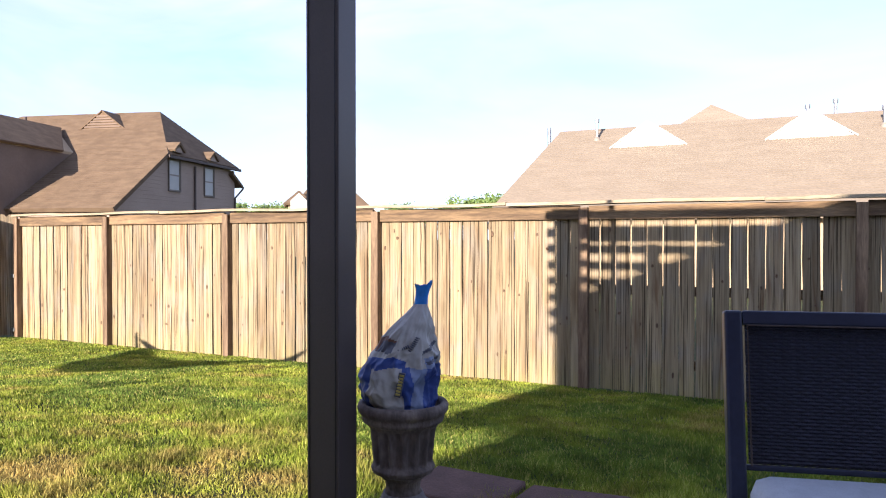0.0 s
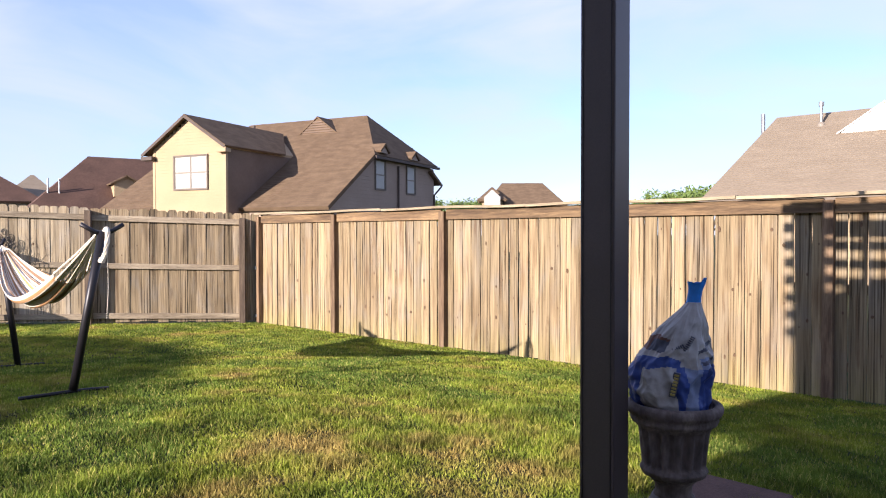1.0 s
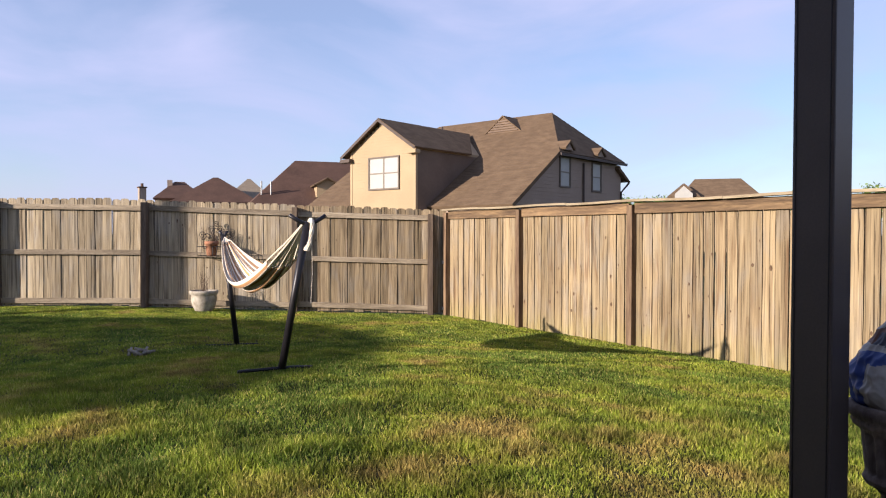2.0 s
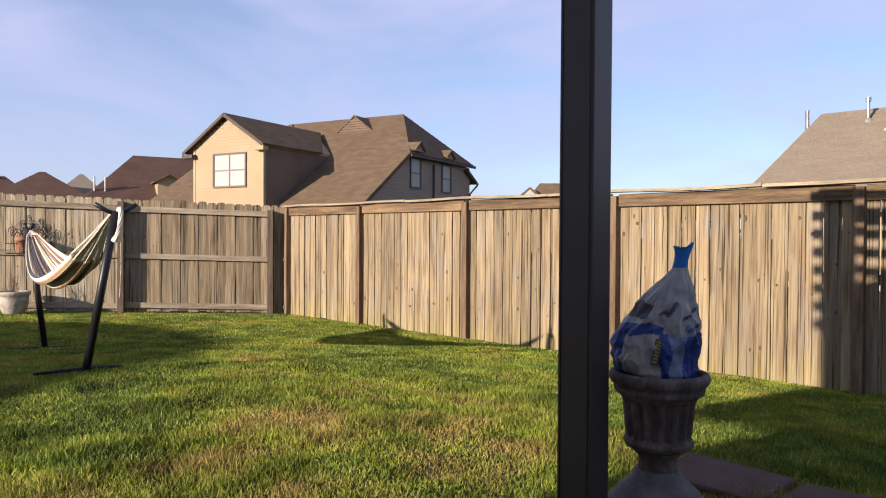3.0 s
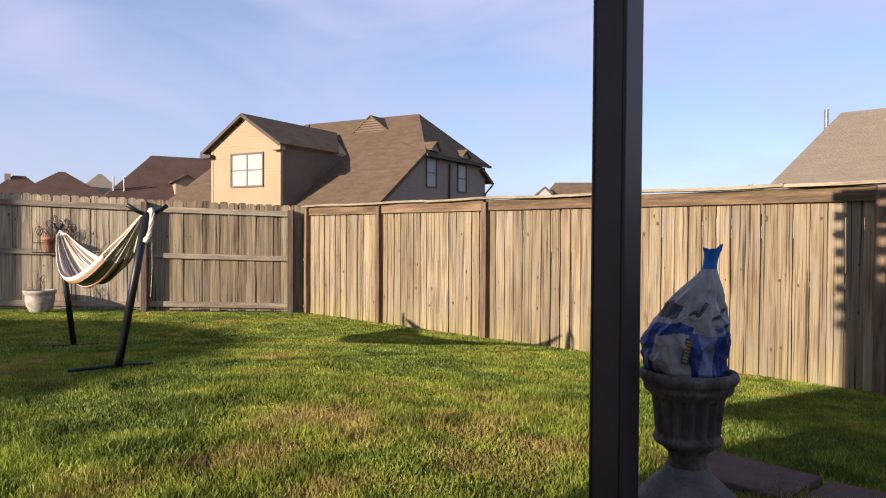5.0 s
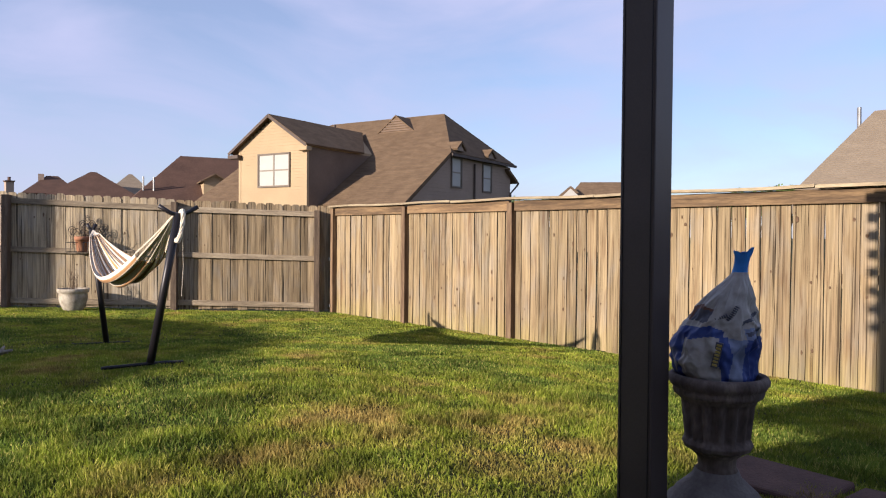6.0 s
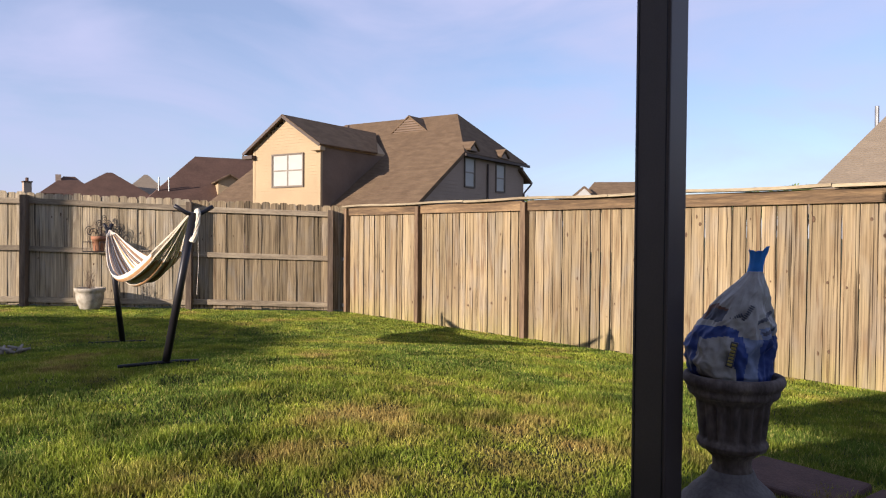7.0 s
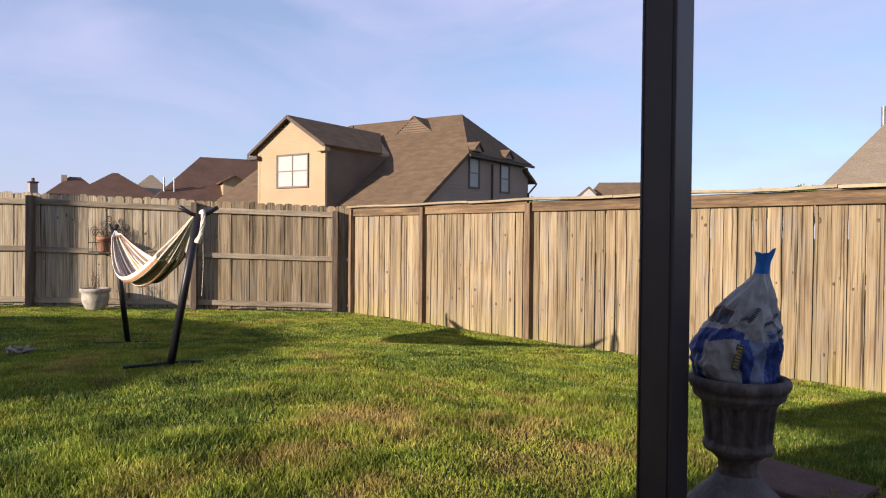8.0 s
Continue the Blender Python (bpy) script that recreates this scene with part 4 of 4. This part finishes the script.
def make_tree(x, y, height, spread, seed):
    rnd = random.Random(seed)
    t = thing("tree", pose(x, y, 0), "distant green leafy tree beyond the fence", "tree", "distant trees")
    bm = tube([(0, 0, 0), (0.1, 0, height * 0.35), (0, 0.1, height * 0.7)], 0.18, 8, None, 0.35)
    for k in range(6):
        a = rnd.uniform(0, 6.28)
        tube([(0.05, 0, height * 0.35), (spread * 0.3 * math.cos(a), spread * 0.3 * math.sin(a), height * 0.6), (spread * 0.45 * math.cos(a), spread * 0.45 * math.sin(a), height * 0.8)], 0.07, 6, bm, 0.3)
    part("trunk", bm, M_BARK, t)
    v, f = [], []
    for c in range(26):
        a, r = rnd.uniform(0, 6.28), spread * math.sqrt(rnd.random()) * 0.5
        cz = height * (0.62 + 0.33 * rnd.random() * (1 - (r / spread) ** 2))
        for _ in range(90):
            p = Vector((r * math.cos(a) + rnd.gauss(0, spread * 0.08), r * math.sin(a) + rnd.gauss(0, spread * 0.08), cz + rnd.gauss(0, height * 0.05)))
            q = Euler((rnd.uniform(-1, 1), rnd.uniform(-1, 1), rnd.uniform(0, 6))).to_matrix()
            s = rnd.uniform(0.09, 0.2)
            k = len(v)
            v += [p + q @ Vector((-s, 0, 0)), p + q @ Vector((0, -s * 0.5, 0)), p + q @ Vector((s, 0, 0)), p + q @ Vector((0, s * 0.5, 0))]
            f.append((k, k + 1, k + 2, k + 3))
    me = bpy.data.meshes.new("crown")
    me.from_pydata(v, [], f)
    me.materials.append(M_LEAF)
    ob = new("crown", me)
    ob.parent = t


for i, (az, d, hh, sp) in enumerate(((40.2, 75, 5.4, 4.5), (38.2, 80, 5.6, 5), (28.6, 85, 5.9, 4), (25.2, 80, 5.4, 4.5), (22.4, 60, 5.2, 5.5), (20.8, 55, 5.0, 5), (19.9, 52, 4.8, 4))):
    make_tree(-0.15 - d * math.sin(radians(az)), 1.57 + d * math.cos(radians(az)), hh, sp, 60 + i)


# ---- hammock on its stand ----
def make_hammock():
    nf, ff = Vector((-5.49, 3.59, 0)), Vector((-8.20, 4.15, 0))
    nf.z, ff.z = ground_z(nf.x, nf.y), ground_z(ff.x, ff.y)
    nt, ft = Vector((-5.35, 3.745, 1.52)), Vector((-8.29, 4.03, 1.41))
    s = thing("hammock_stand", Matrix.Translation(nf), "black steel hammock stand with two slanted posts", "hammock stand")
    for foot, head in ((nf, nt), (ff, ft)):
        in_world("post", tube([foot + Vector((0, 0, 0.02)), head], 0.030, 12), M_BLACK, s, smooth=True)
        across = Vector((0.12, 1.0, 0)).normalized()
        ends = []
        for k in (-0.34, -0.2, 0.0, 0.12, 0.24):
            p = foot + across * k
            ends.append(Vector((p.x, p.y, ground_z(p.x, p.y) + 0.012)))
        in_world("base_bar", tube(ends, 0.013, 10), M_BLACK, s, smooth=True)
        out = (head - foot)
        out.z = 0
        out.normalize()
        side = Vector((0.2, 0.98, 0)) if foot is nf else Vector((0.1, 0.3, 0))
        for sg in (-1, 1):
            pts = [head + Vector((0, 0, -0.02)), head + side * sg * 0.06 + Vector((0, 0, 0.0)), head + side * sg * 0.14 + Vector((0, 0, 0.05))]
            in_world("hook_arm", tube(pts, 0.016, 8), M_BLACK, s, smooth=True)
    ham = thing("hammock", Matrix.Translation((nt + ft) / 2), "striped cream, tan and brown cotton hammock slung on a stand", "hammock")
    a, b = nt + Vector((-0.08, 0, -0.01)), ft + Vector((0.05, 0, -0.02))
    across = Vector((0.1, 1, 0)).normalized()
    nu, nv = 44, 39
    u0, u1 = 0.20, 0.965
    bm = bmesh.new()

    def at(u, v):
        """u from the near end to the far end, v across the cloth."""
        t = u
        p = a.lerp(b, t)
        sag = 0.63 * 4 * t * (1 - t)
        env = max(0.0, math.sin(math.pi * min(1, max(0, t)))) ** 0.85
        w = v * 0.185 * env + 0.02 * v
        belly = (1 - v * v) * 0.12 * env
        ruck = 0.022 * env * math.sin(11 * v + 4 * t) + 0.012 * math.sin(23 * v)
        edge = 0.13 * env * (0.5 + 0.5 * v)
        return p + across * w + Vector((0, 0, -sag * 0.76 - belly + ruck + edge))

    grid = [[bm.verts.new(at(u0 + (u1 - u0) * i / nu, -1 + 2 * j / nv)) for j in range(nv + 1)] for i in range(nu + 1)]
    stripe = [0, 1, 0, 0, 2, 0, 1, 1, 0, 2, 0, 0, 1]
    for i in range(nu):
        for j in range(nv):
            f = bm.faces.new((grid[i][j], grid[i + 1][j], grid[i + 1][j + 1], grid[i][j + 1]))
            f.material_index = stripe[j % len(stripe)]
    me = finish("cloth", bm, [M_COTTON, M_TAN_CLOTH, M_DARK_CLOTH], True)
    cloth = new("cloth", me)
    cloth.parent = ham
    cloth.matrix_basis = ham.matrix_basis.inverted()
    sol = cloth.modifiers.new("thickness", "SOLIDIFY")
    sol.thickness = 0.006
    for end, u in ((a, u0), (b, u1)):
        for j in range(0, nv + 1, 2):
            q = at(u, -1 + 2 * j / nv)
            m = end.lerp(q, 0.5) + Vector((0, 0, -0.01))
            in_world("cord", tube([end, m, q], 0.007, 5), M_COTTON, ham)
    # knotted rope loop hanging from the near hook
    loop = [nt + Vector((0.02 + 0.045 * math.sin(k * 0.7), 0.02 * math.cos(k * 0.7), -0.10 + 0.12 * math.cos(k * 0.7))) for k in range(10)]
    in_world("rope_loop", tube(loop, 0.018, 8), M_COTTON, ham, "white cotton rope loop")
    tail = [nt + Vector((0.05, 0.01, -0.1)), nt + Vector((0.06, 0.01, -0.4)), nt + Vector((0.055, 0.0, -0.62))]
    in_world("rope_tail", tube(tail, 0.002, 6), M_COTTON, ham)


make_hammock()


# ---- urn with the bag ----
URN = (-1.274, 3.985)


def make_urn():
    z0 = ground_z(*URN)
    u = thing("garden_urn", pose(*URN, z0) @ Matrix.Diagonal((0.953, 0.953, 1.0, 1)), "weathered cast stone urn with fluted body and rolled rim", "urn")
    prof = [(0.098, 0.262), (0.118, 0.272), (0.126, 0.288), (0.118, 0.303), (0.121, 0.33), (0.126, 0.38), (0.132, 0.43), (0.141, 0.457), (0.152, 0.47)]
    fine = []
    for (r0, a), (r1, b) in zip(prof, prof[1:]):
        for k in range(4):
            fine.append((r0 + (r1 - r0) * k / 4, a + (b - a) * k / 4))
    fine.append(prof[-1])
    part("body", turned(fine, 96, 0.15, 15, (0.304, 0.44)), M_CONCRETE, u, smooth=True)
    rim = [(0.148, 0.455), (0.158, 0.462), (0.163, 0.475), (0.160, 0.486), (0.170, 0.492), (0.178, 0.505), (0.180, 0.518), (0.174, 0.530), (0.160, 0.534), (0.148, 0.528), (0.146, 0.50), (0.02, 0.495)]
    part("rim", turned(rim, 56), M_CONCRETE, u, smooth=True)
    neck = [(0.08, 0.18), (0.068, 0.205), (0.07, 0.235), (0.085, 0.25), (0.1, 0.264)]
    part("neck", turned(neck, 40), M_CONCRETE, u, smooth=True)
    foot = [(0.18, -0.04), (0.182, 0.06), (0.176, 0.085), (0.16, 0.095), (0.15, 0.112), (0.118, 0.14), (0.09, 0.165), (0.078, 0.192)]
    part("foot", turned(foot, 44), M_PALE_STONE, u, "pale stone foot", smooth=True)


make_urn()


def make_bag():
    z0 = ground_z(*URN) + 0.51
    b = thing("plastic_bag", pose(URN[0], URN[1], z0, 0, 0, 26) @ Matrix.Scale(0.953, 4), "grey and blue printed plastic sack tied shut in the urn", "bag")
    # (height, half width, half depth, shift sideways)
    rows = [(0.0, 0.13, 0.12, 0.0), (0.03, 0.145, 0.135, -0.002), (0.08, 0.156, 0.14, -0.006), (0.13, 0.158, 0.14, -0.008), (0.18, 0.147, 0.13, -0.002), (0.23, 0.125, 0.115, 0.012), (0.28, 0.1, 0.095, 0.025),
            (0.33, 0.072, 0.07, 0.045), (0.375, 0.045, 0.045, 0.06), (0.405, 0.027, 0.026, 0.07)]
    sides, sub = 220, 12
    bm = bmesh.new()
    rings, hs = [], []
    for i in range(len(rows) - 1):
        for k in range(sub):
            t = k / sub
            hs.append([p + (q - p) * t for p, q in zip(rows[i], rows[i + 1])])
    hs.append(list(rows[-1]))
    for h, w, d, sh in hs:
        ring = []
        for k in range(sides):
            a = 2 * math.pi * k / sides
            c, e = math.cos(a), math.sin(a)
            n1 = noise.noise(Vector((c * 1.5, e * 1.5, h * 8)))
            n2 = abs(noise.noise(Vector((c * 2.6 + 4, e * 2.6, h * 11 + a * 0.4))))
            n3 = abs(noise.noise(Vector((c * 5 + 9, e * 5, h * 26))))
            f = 1.05 + 0.14 * n1 - 0.24 * n2 - 0.09 * n3
            ring.append(bm.verts.new((sh + w * f * c, d * f * e, h)))
        rings.append(ring)

    def printed(A, h):
        """Which print covers the sack at an angle from its front and a height."""
        A += 7 * noise.noise(Vector((A * 0.05, h * 15, 2)))
        h += 0.012 * noise.noise(Vector((A * 0.04, h * 9, 7)))
        if abs(h - (0.212 + 0.0005 * A)) < 0.008 and 34 < A < 92 or abs(h - (0.172 + 0.0003 * A)) < 0.006 and 40 < A < 92:
            return 2
        if 0.225 < h < 0.292 - 0.0006 * abs(A + 60) and -115 < A < -24:
            return 3 if A < -64 or h > 0.268 else 2
        if h < 0.165:
            if 17 < A < 38:
                return 4
            return 1 if A < -52 or 2 < A < 17 or A > 38 else 0
        if h < 0.208 - 0.000009 * (A + 38) ** 2:
            return 1 if -95 < A < 6 else 0
        if h < 0.205 and 38 < A < 80:
            return 4
        return 0

    for i in range(len(rings) - 1):
        for k in range(sides):
            f = bm.faces.new((rings[i][k], rings[i][(k + 1) % sides], rings[i + 1][(k + 1) % sides], rings[i + 1][k]))
            ang = ((k + 0.5) * 360 / sides - 270 + 180) % 360 - 180
            f.material_index = printed(ang, hs[i][0])
    bm.faces.new(rings[0][::-1])
    bm.faces.new(rings[-1])
    part("sack", bm, [M_BAG, M_BAG_BLUE, M_BAG_DARK, M_BAG_BROWN, M_BAG_PALE], b, smooth=True)
    bm = bmesh.new()
    top = []
    for i in range(9):
        t = i / 8
        h, sh = 0.395 + 0.09 * t, 0.068 + 0.012 * t
        w = 0.028 - 0.006 * math.sin(t * 3) + 0.006 * t * t
        ring = []
        for k in range(28):
            a = 2 * math.pi * k / 28
            f = 1 + 0.12 * math.sin(5 * a + 2 * t) * t + 0.08 * math.sin(9 * a)
            jag = 0.005 * math.cos(a) + 0.007 * math.cos(2 * a) + 0.003 * math.sin(5 * a) if i == 8 else 0
            ring.append(bm.verts.new((sh + w * f * math.cos(a), 0.6 * w * f * math.sin(a), h + jag)))
        top.append(ring)
    for p, q in zip(top, top[1:]):
        for k in range(28):
            bm.faces.new((p[k], p[(k + 1) % 28], q[(k + 1) % 28], q[k]))
    bm.faces.new(top[0][::-1])
    part("tied_top", bm, M_BAG_TOP, b, "bright blue twisted top", smooth=True)
    # unreadable print, as bars
    def bar(x, z, ln, hh, tilt, mat, lift):
        low = z < 0.2
        y = (-0.127 if low else -0.098) - lift
        part("print_bar", box(-ln / 2, ln / 2, -0.015, 0.004, -hh / 2, hh / 2, 0.001), mat, b, at=pose(x, y, z, -8 if low else -28, -tilt, 0))

    bar(-0.005, 0.113, 0.092, 0.024, 78, M_BAG_DARK, 0.0)
    c, e = math.cos(radians(78)), math.sin(radians(78))
    for k in range(7):
        q = (k - 3) * 0.012
        bar(-0.005 + q * c, 0.113 + q * e, 0.008, 0.017, 78, M_BAG_YELLOW, 0.002)
    for cx, cz, tilt, n in ((0.05, 0.262, 60, 8), (0.012, 0.242, 24, 6)):
        c, e = math.cos(radians(tilt)), math.sin(radians(tilt))
        for k in range(n):
            q = (k - n / 2) * 0.008
            bar(cx + q * c, cz + q * e, 0.005, 0.01, tilt, M_BAG_DARK, 0.0)


make_bag()


# ---- red pavers behind the urn ----
def make_pavers():
    rnd = random.Random(12)
    me = finish("paver", box(-0.238, 0.238, -0.2, 0.2, -0.05, 0.05, 0.014), M_PAVER)
    for i in range(6):
        x, y = -1.33 + i * 0.5, 4.68 - 0.02 * i
        ob = new("paver", me)
        ob.matrix_basis = pose(x, y, ground_z(x, y) - 0.008, rnd.uniform(-3, 3), rnd.uniform(-3, 3), -3 + rnd.uniform(-3, 3))
        tagged(ob, "dull red rectangular paving stone laid in grass", "paver", "row of pavers")


make_pavers()


# ---- patio chair ----
def make_chair():
    c = thing("patio_chair", pose(0.29, 3.222, 0.46, 0, 0, 14), "black metal patio chair with woven back and pale seat cushion", "chair")
    w = 0.32
    lean = 10
    back = pose(0, 0.26, 0.40, -lean)
    for s in (-1, 1):
        part("back_post", box(s * w - 0.02, s * w + 0.02, -0.02, 0.02, -0.02, 0.465, 0.006), M_FRAME, c, at=back)
    part("top_bar", box(-w + 0.0205, w - 0.0205, -0.02, 0.02, 0.432, 0.465, 0.004), M_FRAME, c, at=back)
    part("bottom_bar", box(-w + 0.02, w - 0.02, -0.008, 0.012, 0.098, 0.111, 0.003), M_FRAME, c, at=back)
    # woven back: crossing strands
    weave = part("woven_back", box(-w + 0.03, w - 0.03, 0.006, 0.008, 0.112, 0.432), M_WICKER, c, "black woven resin back", at=back)
    rows = []
    for odd in (0, 1):
        pts = [(-w + 0.028 + (2 * w - 0.056) * k / 36, 0.0014 * (1 if (k + odd) % 2 else -1), 0) for k in range(37)]
        rows.append(finish("strand", tube(pts, 0.0042, 4), M_WICKER))
    n = 40
    for i in range(n):
        piece("strand", rows[i % 2], weave, pose(0, 0, 0.115 + (0.43 - 0.115) * (i + 0.5) / n))
    upright = finish("upright_strand", box(-0.0035, 0.0035, -0.0015, 0.0015, 0.112, 0.43), M_WICKER)
    for k in range(1, 36):
        piece("upright_strand", upright, weave, pose(-w + 0.028 + (2 * w - 0.056) * k / 36, 0, 0))
    part("piping", tube([(-w + 0.03, -0.022, 0.11), (-w + 0.03, -0.022, 0.43), (w - 0.03, -0.022, 0.43), (w - 0.03, -0.022, 0.11)], 0.0025, 6), M_TRIM, c, "thin brown piping", at=back)
    part("seat_frame", box(-w, w, -0.29, 0.27, 0.37, 0.405, 0.006), M_FRAME, c)
    part("cushion", box(-w + 0.01, w - 0.01, -0.28, 0.22, 0.405, 0.515, 0.04), M_CUSHION, c, "pale grey seat cushion", smooth=True)
    for s in (-1, 1):
        part("front_leg", box(s * w - 0.022, s * w + 0.022, -0.29, -0.246, 0, 0.37, 0.005), M_FRAME, c)
        part("back_leg", box(s * w - 0.022, s * w + 0.022, 0.23, 0.274, 0, 0.4, 0.005), M_FRAME, c)


make_chair()


# ---- things at the picket fence ----
def fence_place(s, off):
    n = Vector((-LF_DIR.y, LF_DIR.x))
    p = LF_A + LF_DIR * s + n * off
    return p.x, p.y


def make_white_pot():
    x, y = fence_place(4.02, 0.42)
    p = thing("flower_pot", pose(x, y, ground_z(x, y)) @ Matrix.Diagonal((0.75, 0.75, 0.96, 1)), "worn white flower pot with dry stems on the lawn", "flower pot")
    prof = [(0.17, 0.0), (0.195, 0.02), (0.25, 0.11), (0.276, 0.19), (0.28, 0.25), (0.272, 0.285), (0.3, 0.3), (0.315, 0.34), (0.31, 0.365), (0.28, 0.365), (0.265, 0.33), (0.02, 0.32)]
    part("pot", turned(prof, 40), M_POT, p, smooth=True)
    rnd = random.Random(3)
    bm = bmesh.new()
    for _ in range(26):
        a, r = rnd.uniform(0, 6.28), rnd.uniform(0, 0.14)
        b = Vector((r * math.cos(a), r * math.sin(a), 0.31))
        tube([b, b + Vector((rnd.uniform(-0.05, 0.05), rnd.uniform(-0.05, 0.05), 0.18)), b + Vector((rnd.uniform(-0.12, 0.12), rnd.uniform(-0.12, 0.12), rnd.uniform(0.2, 0.42)))], 0.004, 4, bm, 0.4)
    part("dry_stems", bm, M_TWIG, p)


make_white_pot()


def make_wall_planter():
    x, y = fence_place(3.9, 0.2)
    z = ground_z(x, y) + 0.93
    p = thing("wire_planter", pose(x, y, z, 0, 0, LF_TURN) @ Matrix.Diagonal((0.72, 0.84, 0.98, 1)), "black scrolled wire planter with terracotta pot on the fence rail", "planter")
    W, D = 0.36, 0.14
    for zz in (0.0, 0.16):
        part("basket_rim", tube([(-W, D, zz), (W, D, zz), (W, -D, zz), (-W, -D, zz), (-W, D, zz)], 0.006, 5), M_BLACK, p)
    wire = finish("basket_wire", tube([(0, -D, 0.004), (0, D, 0.004), (0, D, 0.16)], 0.005, 5), M_BLACK)
    for k in range(9):
        piece("basket_wire", wire, p, pose(-W + 2 * W * k / 8, 0, 0))
    for cx, cz, r in ((-0.22, 0.28, 0.12), (0.0, 0.36, 0.13), (0.22, 0.28, 0.12), (-0.1, 0.45, 0.08), (0.1, 0.45, 0.08), (0.0, 0.55, 0.06), (-0.32, 0.34, 0.09), (0.32, 0.34, 0.09)):
        pts = [(cx + r * (1 - k / 34) * math.cos(k * 0.42), -D, cz + r * (1 - k / 34) * math.sin(k * 0.42)) for k in range(27)]
        part("scroll", tube(pts, 0.007, 5), M_BLACK, p)
    rnd = random.Random(8)
    bm = bmesh.new()
    for _ in range(28):
        b = Vector((rnd.uniform(-0.25, 0.25), rnd.uniform(-0.08, 0.1), 0.12))
        tube([b, b + Vector((rnd.uniform(-0.1, 0.1), rnd.uniform(-0.05, 0.08), 0.2)), b + Vector((rnd.uniform(-0.25, 0.25), rnd.uniform(-0.1, 0.12), rnd.uniform(0.25, 0.5)))], 0.004, 4, bm, 0.4)
    part("dry_stems", bm, M_TWIG, p)
    part("terracotta_pot", turned([(0.075, 0.0), (0.085, 0.02), (0.105, 0.14), (0.118, 0.14), (0.12, 0.185), (0.1, 0.185), (0.02, 0.16)], 28), M_TERRACOTTA, p, "terracotta pot", smooth=True, at=pose(0.06, 0.02, 0.006) @ Matrix.Scale(1.35, 4))


make_wall_planter()


def make_scrap():
    x, y = -7.86, 3.06
    bm = bmesh.new()
    rnd = random.Random(2)
    for _ in range(8):
        a = rnd.uniform(0, 6.28)
        c = Vector((rnd.uniform(-0.15, 0.15), rnd.uniform(-0.1, 0.1), 0.05))
        tube([c - Vector((0.08 * math.cos(a), 0.08 * math.sin(a), 0.03)), c, c + Vector((0.08 * math.cos(a), 0.08 * math.sin(a), 0.02))], 0.02, 7, bm, 0.6)
    ob = new("scrap", finish("scrap", bm, M_WHITE_RAG, True))
    ob.matrix_basis = pose(x, y, ground_z(x, y))
    tagged(ob, "small pale scrap lying on the shaded lawn", "litter")


make_scrap()


# ---- lawn ----
def make_lawn():
    rng = np.random.default_rng(5)
    n = 1800000
    P = np.stack([rng.uniform(-14.5, 3.2, n), rng.uniform(0.0, 8.63, n)], 1)
    back = np.stack([rng.uniform(-14.5, -1.2, 300000), rng.uniform(-6.0, 0.0, 300000)], 1)
    P = np.concatenate([P, back])
    n = len(P)
    far = np.hypot(P[:, 0] + 0.1, P[:, 1] - 1.5)
    P = P[rng.uniform(0, 1, n) < np.clip(1.25 - far / 9.0, 0.3, 1.0)]
    # keep to the yard side of the picket fence
    nx, ny = -LF_DIR.y, LF_DIR.x
    P = P[((P[:, 0] - LF_A.x) * nx + (P[:, 1] - LF_A.y) * ny) > 0.02]
    P = P[~((P[:, 0] > -1.2) & (P[:, 1] < 3.52))]
    P = P[~((P[:, 0] > -1.85) & (P[:, 1] < -1.25))]
    n = len(P)
    s = 0.075 - 0.04 * np.clip((-5.5 - P[:, 0]) / 2.6, 0, 1)
    z = s * np.clip(FENCE_Y - P[:, 1], 0, 5.0)
    dist = np.hypot(P[:, 0] + 0.1, P[:, 1] - 1.5)

    z = z + relief(P[:, 0], P[:, 1])
    clump = 0.2 * patchy(P[:, 0], P[:, 1], 0.07, 3) + 0.45 * patchy(P[:, 0], P[:, 1], 0.19, 1) + 0.35 * patchy(P[:, 0], P[:, 1], 0.5, 2)
    near = np.clip((8.0 - dist) / 4.5, 0, 1)
    hgt = rng.uniform(0.5, 1.2, n) * (0.021 * (1 - near) + near * (0.017 + 0.080 * clump ** 2.6))
    wid = rng.uniform(0.0016, 0.0034, n) * (1 + dist / 4.5)
    a = rng.uniform(0, 2 * np.pi, n)
    b = rng.uniform(0, 2 * np.pi, n)
    lean = rng.uniform(0.05, 1.0, n) * hgt * (0.45 + 0.55 * near)
    v = np.empty((n, 3, 3))
    v[:, 0, 0], v[:, 0, 1], v[:, 0, 2] = P[:, 0] - wid * np.cos(a), P[:, 1] - wid * np.sin(a), z - 0.003
    v[:, 1, 0], v[:, 1, 1], v[:, 1, 2] = P[:, 0] + wid * np.cos(a), P[:, 1] + wid * np.sin(a), z - 0.003
    v[:, 2, 0], v[:, 2, 1], v[:, 2, 2] = P[:, 0] + lean * np.cos(b), P[:, 1] + lean * np.sin(b), z + hgt
    me = bpy.data.meshes.new("lawn_grass")
    me.vertices.add(3 * n)
    me.vertices.foreach_set("co", v.ravel())
    me.loops.add(3 * n)
    me.loops.foreach_set("vertex_index", np.arange(3 * n, dtype=np.int32))
    me.polygons.add(n)
    me.polygons.foreach_set("loop_start", np.arange(0, 3 * n, 3, dtype=np.int32))
    me.update(calc_edges=True)
    me.materials.append(M_GRASS)
    tagged(new("lawn_grass", me), "short green lawn with dry yellow patches", "grass", kind="stuff")


make_lawn()
